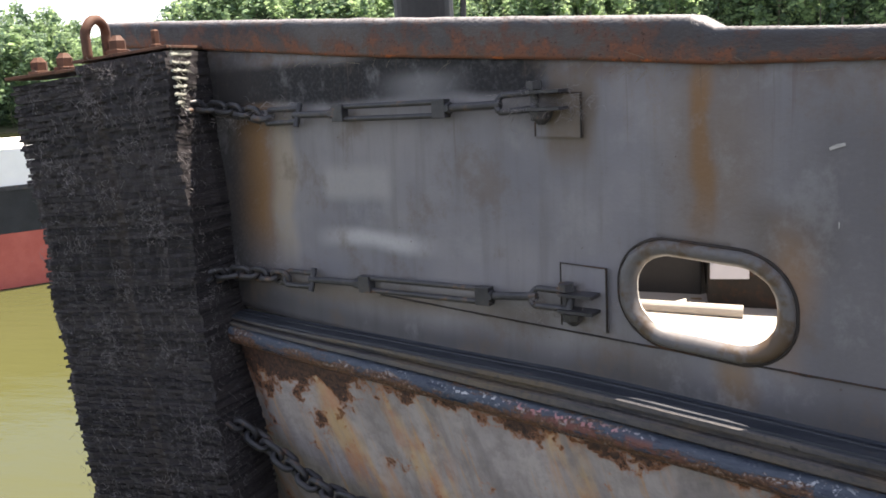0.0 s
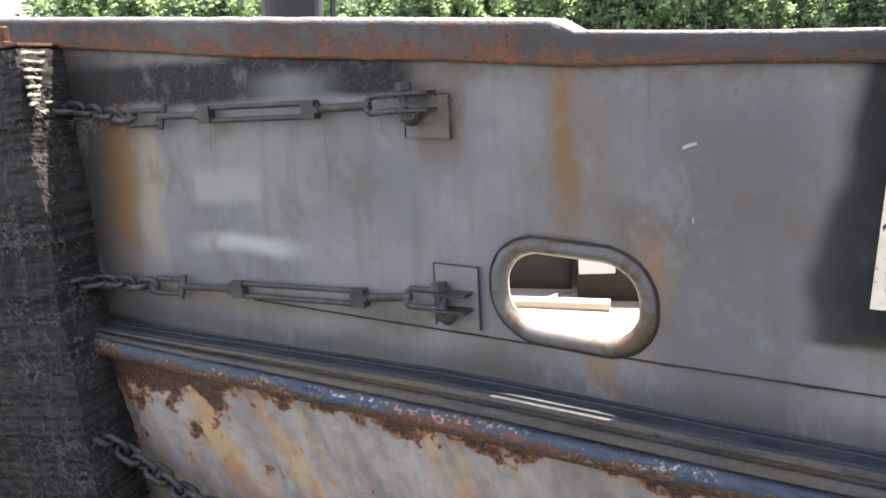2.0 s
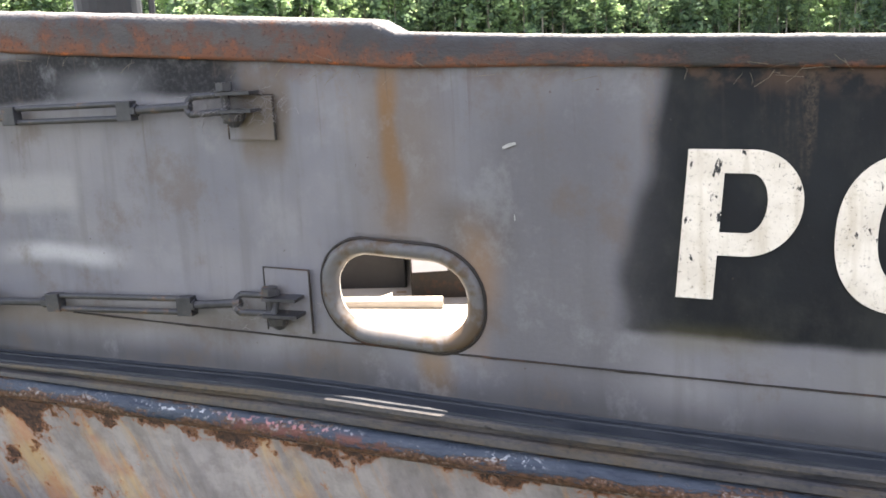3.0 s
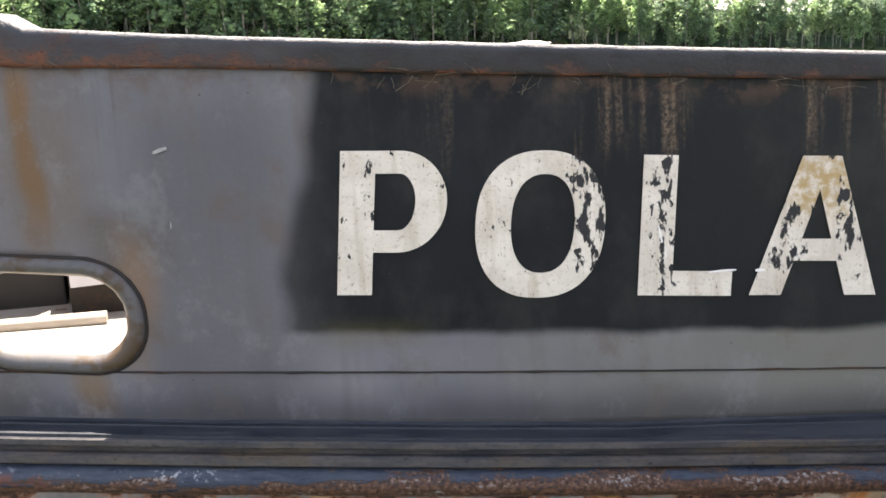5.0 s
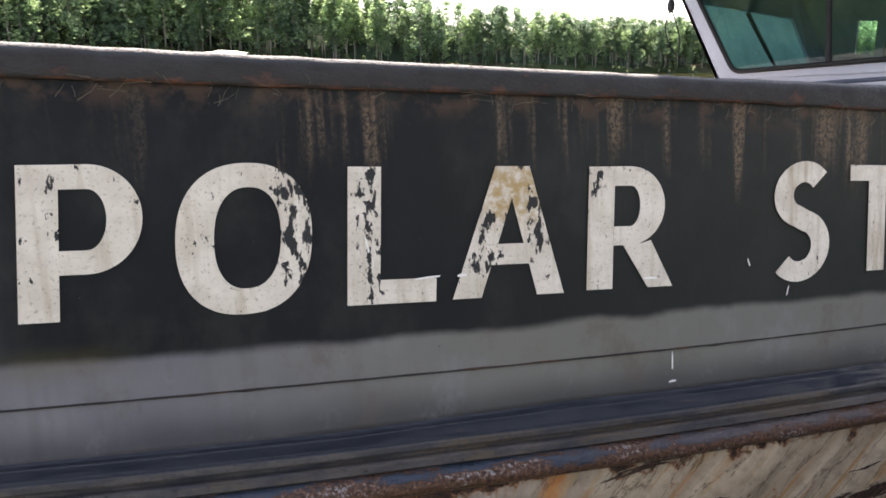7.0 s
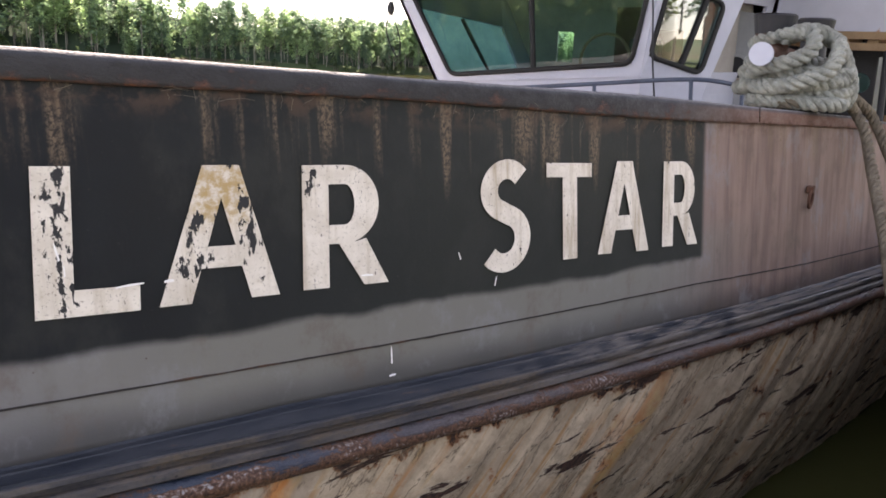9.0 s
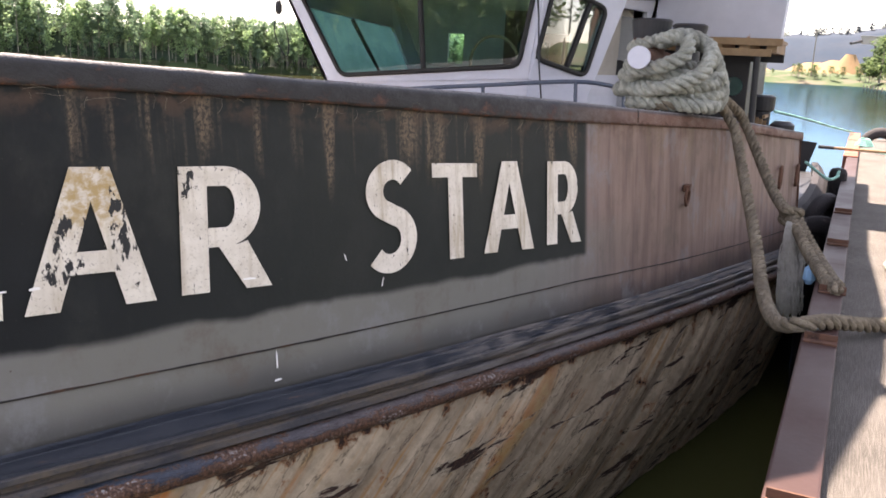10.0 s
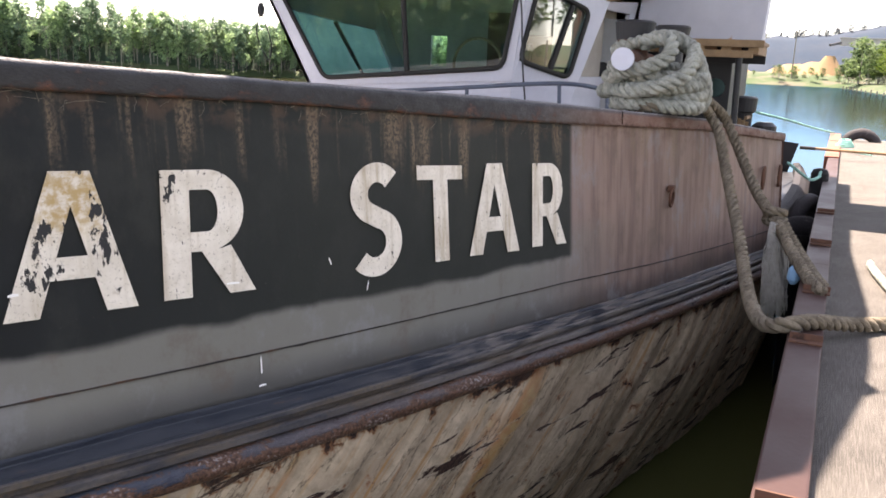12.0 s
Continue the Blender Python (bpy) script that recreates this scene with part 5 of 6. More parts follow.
pts = [m @ Vector((0.02, -0.11, -0.03))] + [m @ Vector((0.02 + 0.02 * math.sin(t), -0.11 * math.cos(t), 0.13 + 0.11 * math.sin(t))) for t in [math.pi * i / 10 for i in range(11)]] + [m @ Vector((0.02, 0.11, -0.03))]
v, f, u = sweep(spline(pts, 0.02), 0.034, 9)
put("lifting_shackle", mesh_of("lifting_shackle", v, f, RUSTED, None, True), fender, None, "heavy rusted lifting shackle")
# frayed cord ends in the sunlit corner
lists = []
rng = random.Random(21)
for i in range(7):
    z = 1.90 - i * 0.052
    w = 0.24 - 0.026 * i
    c = C(z)
    lists.append(sweep([(c.x + 0.05, c.y - 0.02 + w * j / 5, z + 0.006 * rng.uniform(-1, 1)) for j in range(6)], 0.011, 5))
for i in range(60):
    z = rng.uniform(1.55, 1.93)
    c = C(z)
    y = c.y + rng.uniform(0.0, 0.22) * (z - 1.45) / 0.5
    d = Vector((rng.uniform(0, 0.05), rng.uniform(-0.05, 0.05), rng.uniform(-0.05, 0.05)))
    lists.append(sweep([Vector((c.x + 0.045, y, z)), Vector((c.x + 0.05, y, z)) + d], 0.0018, 3))
v, f, u = joined(lists)
put("frayed_cords", mesh_of("frayed_cords", v, f, ROPEPALE, u), fender, None, "pale frayed tyre cords in the cut corner")
# cobwebs and fibres caught on the rubber
lists = []
tufts = [(rng.uniform(-1.2, 1.85), rng.uniform(0.0, 1.3)) for _ in range(70)]
for i in range(2600):
    tz, ts = tufts[rng.randrange(70)]
    z = min(1.9, tz + rng.gauss(0, 0.035)) if i % 4 else rng.uniform(-1.2, 1.9)
    c = C(z)
    s = ts + rng.gauss(0, 0.06) if i % 4 else rng.uniform(0.0, 1.35)
    p = c + AX * s + NX * 0.035 + Vector((0, 0, z))
    if rng.random() < 0.3:
        p = c + Vector((0.03, rng.uniform(0, 0.4), z))
    q = [p]
    for _ in range(3):
        p = p + AX * rng.uniform(-0.03, 0.03) + Vector((0, rng.uniform(-0.012, 0.008), rng.uniform(-0.03, 0.03)))
        q.append(p)
    lists.append(sweep(q, rng.uniform(0.0005, 0.0011), 3))
v, f, u = joined(lists)
tagged(put("fibre_fuzz", mesh_of("fibre_fuzz", v, f, WEB, u), fender, None, "loose grey fibres and cobweb"), kind="stuff")

# dry grass, webs and straws under the cap
lists = []
for i in range(130):
    x = rng.uniform(-3.0, 7.0)
    z = table(x, LIP) + rng.uniform(-0.04, 0.02)
    p = side(x, z, 0.035)
    q = [p]
    d = Vector((rng.uniform(-1, 1), 0, rng.uniform(-0.9, 0.4))).normalized()
    for _ in range(3):
        d = (d + Vector((rng.uniform(-0.5, 0.5), 0, rng.uniform(-0.6, 0.3)))).normalized()
        nx = q[-1] + d * rng.uniform(0.01, 0.03)
        w = side(nx.x, nx.z, 0.045)
        q.append(w)
    lists.append(sweep(q, rng.uniform(0.0006, 0.0013), 3))
v, f, u = joined(lists)
tagged(put("dry_straw", mesh_of("dry_straw", v, f, ROPE, u)), "dry straws and cobwebs caught under the cap rail", "straw", kind="stuff")

# ---- on the foredeck ----
post = thing("capstan", "dark iron capstan post standing on the foredeck", "capstan")
part("barrel", lathe([(0.27, 0.36), (0.27, 0.5), (0.2, 0.56), (0.2, 2.2), (0.24, 2.3), (0.24, 2.38), (0.1, 2.42)], 24, Matrix.Translation((-1.66, 5.6, 0))), DARK, post, smooth=False)
part("lever", rod((-1.40, 5.55, 1.7), (-1.36, 5.55, 2.3), 0.02), IRON, post)
hatch = thing("hatch_box", "black painted steel hatch box on the sunlit deck", "hatch")
part("box", slab(-0.75, 0.10, 4.90, 6.2, 0.30, 1.05), DARK, hatch, bevel=0.01)
part("lid", slab(-0.8, 0.12, 4.86, 6.25, 1.052, 1.10), DARK, hatch, bevel=0.01)
winch = thing("winch_bed", "rust brown winch bed behind the chock", "winch")
part("bed", slab(0.13, 1.6, 4.66, 6.2, 0.26, 0.80), SEAMDIRT, winch, bevel=0.01)
part("fascia", slab(0.14, 0.34, 4.62, 4.656, 0.475, 0.56), WHITE, winch, "white painted fascia board", bevel=0.004)
tagged(part("deck_pipe", rod((-0.25, 4.52, 0.352), (0.30, 4.47, 0.335), 0.036, n=18), DECKPAINT, None, smooth=False), "pale painted steel pipe lying on the deck", "pipe")
tagged(part("deck_batten", slab(-0.3, 0.1, 4.78, 4.82, 0.29, 0.32), TIMBER, None, bevel=0.006), "thin timber batten lying on the deck", "batten")

# mooring ring and small fittings on the side
ring_c = side(8.7, 0.51, 0.03)
v, f, u = sweep([ring_c + Vector((0.085 * math.cos(t), -0.01, 0.085 * math.sin(t) - 0.02)) for t in [2 * math.pi * i / 24 for i in range(24)]], 0.014, 8, True)
put("ring_bolt", mesh_of("ring_bolt", v, f, RUSTED, None, True), tug, None, "rusted iron ring bolt on the side")
bm = bmesh.new()
slab(-0.05, 0.05, -0.03, 0.03, -0.03, 0.03, bm, Matrix.Translation(ring_c + Vector((0, 0.0, 0.06))))
part("ring_eye", bm, RUSTED, tug, bevel=0.008)
for x, z in ((11.6, 0.42), (12.4, 0.38)):
    c = side(x, z, 0.03)
    v, f, u = sweep([c + Vector((0.1 * math.cos(t), 0, 0.13 * math.sin(t))) for t in [2 * math.pi * i / 20 for i in range(20)]], 0.02, 7, True)
    put("ring_bolt", mesh_of("ring_bolt", v, f, RUSTED, None, True), tug, None, "rusted iron ring bolt on the side")
# white paint scratches
for x, z, w, h, a in ((0.61, 1.25, 0.085, 0.016, 18), (0.62, 0.93, 0.006, 0.03, 0), (4.13, 0.045, 0.012, 0.10, 0), (4.13, -0.06, 0.06, 0.012, 0), (2.60, 0.80, 0.012, 0.08, 10), (2.62, 0.72, 0.008, 0.05, 0), (2.86, 0.63, 0.16, 0.010, 2), (3.02, 0.625, 0.06, 0.014, 0), (4.60, 0.53, 0.010, 0.05, 20), (4.0, 0.51, 0.10, 0.012, -5), (4.86, 0.345, 0.010, 0.06, -15)):
    ca, sa = math.cos(radians(a)), math.sin(radians(a))
    pts = []
    for i in range(8):
        t = 2 * math.pi * i / 8
        e, q = w / 2 * math.cos(t) * (0.7 + 0.3 * (i % 2)), h / 2 * math.sin(t) * (0.8 + 0.2 * (i % 3))
        pts.append(side(x + e * ca - q * sa, z + e * sa + q * ca, 0.0135 if z > 0.2 else 0.008))
    put("paint_fleck", mesh_of("paint_fleck", pts, [tuple(range(8))], GALV if x < 1 else BARGEWHITE), tug)

# ---- mooring bitts and hawsers ----
bitts = thing("mooring_bitts", "dark iron mooring bitts with a white-ended cross pin, wound with hawser", "mooring bitt")
B1, B2 = Vector((8.85, 1.67, 0)), Vector((9.6, 1.46, 0))
for c, r in ((B1, 0.135), (B2, 0.12)):
    part("bitt_post", lathe([(r, -0.15), (r, 1.86), (r + 0.02, 1.89), (r + 0.025, 1.91), (r + 0.045, 2.03), (r + 0.045, 2.055), (r + 0.02, 2.07)], 28, Matrix.Translation(c)), RUSTED if c is B1 else DARK, bitts, "rusted iron bitt post")
    part("bitt_cap", lathe([(r + 0.03, 1.90), (r + 0.05, 2.035), (r + 0.055, 2.06), (r + 0.03, 2.078)], 28, Matrix.Translation(c + Vector((0, 0, 0.004)))), DARK, bitts, "black flared cap")
part("cross_pin", rod((8.37, 1.645, 1.722), (9.2, 1.60, 1.70), 0.095, n=24), RUSTED, bitts)
part("pin_end", rod((8.33, 1.643, 1.724), (8.372, 1.645, 1.722), 0.100, n=28), WHITE, bitts, "white painted pin end")
part("base", slab(8.5, 9.95, 1.2, 1.9, -0.15, 0.0), DARK, bitts, bevel=0.01)


def rope_thing(name, label, points, r, material, seed=0, lay=0.26):
    v, f, u = laid_rope(points, r, lay, 0.022, 3, seed)
    return tagged(put(name, mesh_of(name, v, f, material, u, True)), label, "rope", "mooring lines of the tug")


coil = []
for i in range(74):
    t = i / 18
    a = 2 * math.pi * t + 2.4
    rr = 0.35 + 0.035 * math.sin(i * 0.53) + 0.02 * math.sin(i * 1.7) + 0.05 * (1 - i / 74)
    coil.append((8.93 + rr * 1.1 * math.cos(a), 1.45 + rr * 1.12 * math.sin(a), 1.335 + 0.08 * t + 0.03 * math.sin(a * 1.0 + 1) + 0.018 * math.sin(i * 0.8)))
rope_thing("hawser_coil", "thick bleached hawser wound in turns round the bitt", coil, 0.066, ROPEPALE, 1, 0.22)
rope_thing("hawser_loop", "bleached hawser looped over the bitt's pin", [(8.75, 1.80, 1.50), (8.5, 1.70, 1.60), (8.42, 1.45, 1.66), (8.5, 1.28, 1.76), (8.62, 1.30, 1.90), (8.72, 1.50, 1.90), (8.75, 1.72, 1.86), (8.95, 1.86, 1.80)], 0.068, ROPEPALE, 2, 0.22)
rope_thing("hawser_loop", "hawser turn crossing the front of the bitt", [(8.7, 1.85, 1.46), (8.44, 1.60, 1.44), (8.38, 1.32, 1.50), (8.47, 1.12, 1.60), (8.62, 1.08, 1.74), (8.8, 1.12, 1.85), (8.95, 1.25, 1.88)], 0.068, ROPEPALE, 3, 0.22)
rope_thing("hawser_loop", "hawser arching over from the bitt to the rail", [(8.62, 1.55, 1.86), (8.68, 1.42, 1.93), (8.76, 1.26, 1.925), (8.86, 1.12, 1.80), (8.98, 1.03, 1.60), (9.05, 1.0, 1.42), (9.1, 1.05, 1.30)], 0.066, ROPEPALE, 4, 0.22)
rope_thing("hawser_loop", "second hawser turn arching beside the bitt", [(8.85, 1.6, 1.84), (8.9, 1.42, 1.93), (8.98, 1.25, 1.92), (9.1, 1.12, 1.78), (9.2, 1.05, 1.55), (9.25, 1.05, 1.33)], 0.064, ROPEPALE, 5, 0.22)
rope_thing("mooring_line", "brown laid mooring line hanging in a bight to the dock", [(8.55, 1.62, 1.33), (8.45, 1.38, 1.32), (8.75, 1.12, 1.36), (9.1, 1.03, 1.32), (9.32, 0.985, 1.245), (9.2, 0.86, 1.08), (8.8, 0.713, 0.783), (7.8, 0.429, 0.309), (7.1, 0.29, 0.13), (6.6, 0.19, 0.085), (6.25, 0.09, 0.10), (6.14, -0.04, 0.15), (6.3, -0.18, 0.15), (6.62, -0.40, 0.085), (6.9, -0.64, 0.05), (7.2, -1.08, 0.05), (7.3, -1.6, 0.05)], 0.05, ROPE, 6, 0.24)
rope_thing("mooring_line", "brown mooring line from the rail to a heavy knot", [(8.9, 1.5, 1.62), (9.25, 1.2, 1.5), (9.6, 1.0, 1.32), (9.85, 0.90, 1.19), (9.75, 0.76, 0.98), (9.2, 0.46, 0.56), (8.6, 0.245, 0.42)], 0.052, ROPE, 7, 0.24)
rope_thing("mooring_line", "doubled mooring line made fast to the dock rail", [(8.72, 0.27, 0.46), (8.1, 0.075, 0.27), (7.6, -0.08, 0.17), (7.35, -0.17, 0.13), (7.25, -0.22, 0.12)], 0.048, ROPE, 8, 0.2)
rope_thing("mooring_line", "doubled mooring line beside its twin, end under the rail", [(8.66, 0.21, 0.44), (8.15, 0.00, 0.23), (7.62, -0.15, 0.15), (7.4, -0.215, 0.13)], 0.048, ROPE, 9, 0.2)
knot = [(8.62 + 0.07 * math.cos(a) + 0.02 * math.sin(2.5 * a), 0.24 + 0.07 * math.sin(a), 0.43 + 0.05 * math.sin(a * 0.5)) for a in [i * 0.5 for i in range(34)]]
rope_thing("rope_knot", "bulky dark knot in the mooring line", knot, 0.04, ROPE, 10, 0.2)
# loose fibres that stand off the hawser
lists = []
rng = random.Random(29)
for i in range(1600):
    p = Vector(coil[rng.randrange(len(coil))]) + Vector((rng.gauss(0, 1), rng.gauss(0, 1), rng.gauss(0, 1))).normalized() * 0.058
    q = p + Vector((rng.gauss(0, 0.02), rng.gauss(0, 0.02), rng.gauss(0, 0.02)))
    lists.append(sweep([p, (p + q) / 2 + Vector((0, 0, 0.004)), q], 0.0016, 3))
v, f, u = joined(lists)
tagged(put("hawser_fuzz", mesh_of("hawser_fuzz", v, f, ROPEFRAY, u)), "loose pale fibres standing off the hawser", "fibres", kind="stuff")
# frayed hank under the knot
lists = []
rng = random.Random(31)
for i in range(190):
    a, q = rng.uniform(0, 6.283), rng.uniform(0.0, 1.0) ** 0.6
    pts = []
    for j in range(7):
        t = j / 6
        w = 0.035 + 0.065 * min(1.0, t * 2.2)
        pts.append((8.45 - 0.22 * t + w * q * math.cos(a + t) + rng.uniform(-0.012, 0.012), 0.22 - 0.09 * t + w * q * math.sin(a + t) + rng.uniform(-0.012, 0.012), 0.40 - 0.70 * t * rng.uniform(0.8, 1.15)))
    lists.append(sweep(pts, 0.006, 4))
v, f, u = joined(lists)
tagged(put("frayed_rope_end", mesh_of("frayed_rope_end", v, f, ROPEFRAY, u, True)), "grey frayed rope end hanging from the knot", "rope", "mooring lines of the tug")
rope_thing("rope_end", "pale short rope end lying on the dock", [(9.0, -0.58, 0.04), (8.75, -0.60, 0.04), (8.3, -0.66, 0.04), (8.0, -0.72, 0.04), (7.8, -0.85, 0.04)], 0.035, ROPEPALE, 11, 0.2)
tagged(part("blue_rag", lathe([(0.02, 0.02), (0.05, 0.06), (0.045, 0.14), (0.02, 0.17)], 9, Matrix.Translation((7.75, 0.0, 0.02))), plain("blue_cloth", (0.12, 0.25, 0.42), (0.25, 0.42, 0.60), 0.9), None), "scrap of pale blue cloth caught at the dock's edge", "rag")

# brackets on the edge rail
for x, y in ((3.80, -0.15), (5.98, -0.15), (7.30, -0.17), (9.3, -0.15), (11.42, -0.15)):
    br = thing("rail_bracket", "small rusted angle bracket bolted on the dock's edge rail", "bracket", "brackets of the edge rail")
    part("flange", slab(x - 0.035, x + 0.035, y - 0.10, y + 0.085, 0.10, 0.112), RUSTED, br, bevel=0.003)
    part("upstand", slab(x + 0.025, x + 0.037, y - 0.10, y + 0.085, 0.1125, 0.15), RUSTED, br, bevel=0.003)

# ---- wheelhouse ----
def framed_wall(name, outer, window, inward, material, parent, label=""):
    """A wall panel of some thickness with one opening through it."""
    bm = bmesh.new()
    d = Vector(inward)
    o0, w0 = [Vector(p) for p in outer], [Vector(p) for p in window]
    rows = []
    for loop in (o0, w0, [p + d for p in w0], [p + d for p in o0]):
        rows.append([bm.verts.new(p) for p in loop])
    for a, b in zip(rows, rows[1:] + rows[:1]):
        for i in range(4):
            bm.faces.new((a[i], a[(i + 1) % 4], b[(i + 1) % 4], b[i]))
    return part(name, bm, material, parent, label)


def gasket_and_pane(window, inward, parent, glass, mullions=()):
    w = [Vector(p) for p in window]
    mid = sum(w, Vector()) / 4
    path = []
    for i in range(4):
        a, b, c = w[i - 1], w[i], w[(i + 1) % 4]
        ra, rc = (a - b).normalized() * 0.13, (c - b).normalized() * 0.13
        for t in (0, 0.25, 0.5, 0.75, 1):
            path.append((b + ra) * (1 - t) ** 2 + 2 * b * t * (1 - t) + (b + rc) * t * t)
    out = Vector(inward).normalized() * -0.02
    v, f, u = sweep([p + out for p in path], 0.034, 8, True)
    win = put("window", mesh_of("window", v, f, GASKET, None, True), parent, None, "black rubber window gasket")
    bm = bmesh.new()
    d = Vector(inward) * 0.3
    bm.faces.new([bm.verts.new(p + d) for p in w])
    for a, b in mullions:
        part("mullion", rod(Vector(a) + d * 0.5, Vector(b) + d * 0.5, 0.04, n=8), GASKET, parent)
    return win, bm


house = put("wheelhouse", mesh_of("wheelhouse", [(11.53, 3.87, -0.2), (11.53, 7.05, -0.2), (11.53, 7.05, 1.2), (11.53, 3.87, 1.42), (12.36, 3.28, -0.2), (12.36, 3.28, 1.2), (15, 3.3, -0.2), (15, 3.3, 1.2), (15, 7.2, -0.2), (15, 7.2, 1.2)], [(0, 3, 2, 1), (0, 4, 5, 3), (4, 6, 7, 5), (8, 1, 2, 9), (6, 8, 9, 7)], WHITE), tug, None, "white painted wheelhouse with raked windows")
mod = house.modifiers.new("thickness", "SOLIDIFY")
mod.thickness, mod.offset = 0.05, -1
FW = [(11.5, 6.80, 1.32), (11.5, 4.00, 1.58), (11.5, 3.80, 2.78), (11.5, 7.74, 2.78)]
framed_wall("front_wall", [(11.5, 7.08, 1.2), (11.5, 3.87, 1.42), (11.5, 3.68, 2.95), (11.5, 8.12, 2.95)], FW, (0.06, 0, 0), WHITE, house)
win, bm = gasket_and_pane(FW, (0.06, 0, 0), house, GLASS, [((11.5, 5.44, 1.46), (11.5, 5.57, 2.78))])
part("pane", bm, GLASS, house, "teal tinted window pane").visible_shadow = False
CW = [(11.53, 3.785, 1.685), (12.28, 3.33, 1.48), (12.535, 3.17, 2.40), (11.735, 3.66, 2.66)]
cin = Vector((0.85, 1.4, 0)).normalized() * 0.06
framed_wall("corner_wall", [(11.5, 3.86, 1.42), (12.37, 3.28, 1.2), (12.86, 2.97, 2.55), (11.55, 3.68, 2.95)], CW, cin, WHITE, house)
win, bm = gasket_and_pane(CW, cin, house, GLASS, [((12.0, 3.50, 1.56), (12.3, 3.31, 2.5))])
part("pane", bm, GLASSDULL, house, "dusty corner window pane").visible_shadow = False
SW = [(12.6, 3.24, 1.5), (14.6, 3.25, 1.5), (14.7, 3.1, 2.5), (12.9, 3.02, 2.45)]
framed_wall("side_wall", [(12.37, 3.28, 1.2), (15.0, 3.3, 1.2), (15.0, 3.05, 2.7), (12.86, 2.97, 2.55)], SW, (0, 0.06, 0), WHITE, house)
part("window_board", slab(12.75, 14.75, 3.33, 3.345, 1.4, 2.6), DECKPAINT, house, "beige board behind the side window")
OW = [(11.8, 7.15, 1.30), (14.4, 7.27, 1.37), (14.55, 7.74, 2.13), (11.8, 7.75, 2.31)]
framed_wall("far_wall", [(11.5, 7.08, 1.2), (15.0, 7.2, 1.2), (15.0, 8.1, 2.95), (11.5, 8.12, 2.95)], OW, (0, -0.06, 0), WHITE, house)
bm = bmesh.new()
bm.faces.new([bm.verts.new(Vector(p) + Vector((0, -0.02, 0))) for p in OW])
part("far_pane", bm, ACRYLIC, house, "clouded bright teal far window")
part("far_mullion", rod((13.29, 7.20, 1.34), (13.12, 7.66, 2.2), 0.035, n=8), GASKET, house)
framed_wall("back_wall", [(15.0, 3.1, 1.2), (15.0, 7.2, 1.2), (15.0, 8.1, 2.95), (15.0, 3.0, 2.9)], [(15.0, 6.46, 1.54), (15.0, 6.78, 1.54), (15.0, 6.78, 2.08), (15.0, 6.46, 2.08)], (0.05, 0, 0), DECKPAINT, house, "dim beige back wall")
part("wall_board", slab(14.94, 14.98, 5.0, 5.65, 1.3, 2.5), RUSTED, house, "orange brown board", bevel=0.01)
part("shelf", slab(14.6, 14.98, 3.9, 4.8, 1.9, 1.95), DECKPAINT, house, bevel=0.01)
part("locker", slab(12.75, 14.7, 3.36, 3.75, 0.2, 2.7), DECKPAINT, house, "beige locker inside the corner window", bevel=0.02)
part("locker_base", slab(12.7, 14.7, 3.34, 3.8, 0.2, 1.62), GASKET, house)
part("cabinet", slab(13.9, 14.6, 3.9, 4.7, 0.2, 2.1), RUSTED, house, bevel=0.02)
bm = bmesh.new()
rf = [(11.2, 8.5, 2.97), (11.2, 3.4, 2.97), (12.95, 2.72, 2.75), (15.3, 2.8, 2.8), (15.3, 8.4, 2.97)]
lo, hi = [bm.verts.new(p) for p in rf], [bm.verts.new((p[0], p[1], p[2] + 0.12)) for p in rf]
bm.faces.new(lo), bm.faces.new(hi[::-1])
for i in range(5):
    bm.faces.new((lo[i], hi[i], hi[(i + 1) % 5], lo[(i + 1) % 5]))
part("roof", bm, TIMBER, house, "weathered timber roof edge")
part("eave_board", slab(-0.05, 0.05, -0.45, 0.45, -0.05, 0.05, None, pose(12.9, 2.9, 2.62, -12, 8, 20)), TIMBER, house, bevel=0.006)
part("console", slab(11.75, 12.25, 4.2, 6.8, 0.4, 1.32), DARK, house, bevel=0.02)
part("ceiling_panel", slab(11.6, 14.95, 3.75, 7.9, 2.80, 2.84), DECKPAINT, house)
# wheel and cable clutter inside
v, f, u = sweep([(13.0 + 0.0, 5.0 + 0.4 * math.cos(t), 1.6 + 0.4 * math.sin(t)) for t in [2 * math.pi * i / 28 for i in range(28)]], 0.025, 7, True)
put("steering_wheel", mesh_of("steering_wheel", v, f, TIMBER, None, True), house)
part("chair_back", slab(13.4, 13.55, 4.3, 4.8, 0.6, 1.95), DARK, house, bevel=0.04)

# rail before the wheelhouse
rail = thing("deck_railing", "blue-grey pipe railing before the wheelhouse", "railing")
v, f, u = sweep(spline([(10.6, 6.3, 1.12), (10.6, 5.126, 1.23), (10.6, 4.116, 1.326), (10.6, 2.915, 1.435), (11.2, 2.48, 1.371), (12.4, 2.35, 1.26)], 0.05), 0.026, 8)
put("top_rail", mesh_of("top_rail", v, f, BLUEGREY, None, True), rail)
v, f, u = sweep(spline([(10.6, 6.3, 0.85), (10.6, 4.116, 0.98), (10.6, 2.915, 1.08), (11.2, 2.48, 1.03), (12.4, 2.35, 0.93)], 0.05), 0.02, 8)
put("middle_rail", mesh_of("middle_rail", v, f, BLUEGREY, None, True), rail)
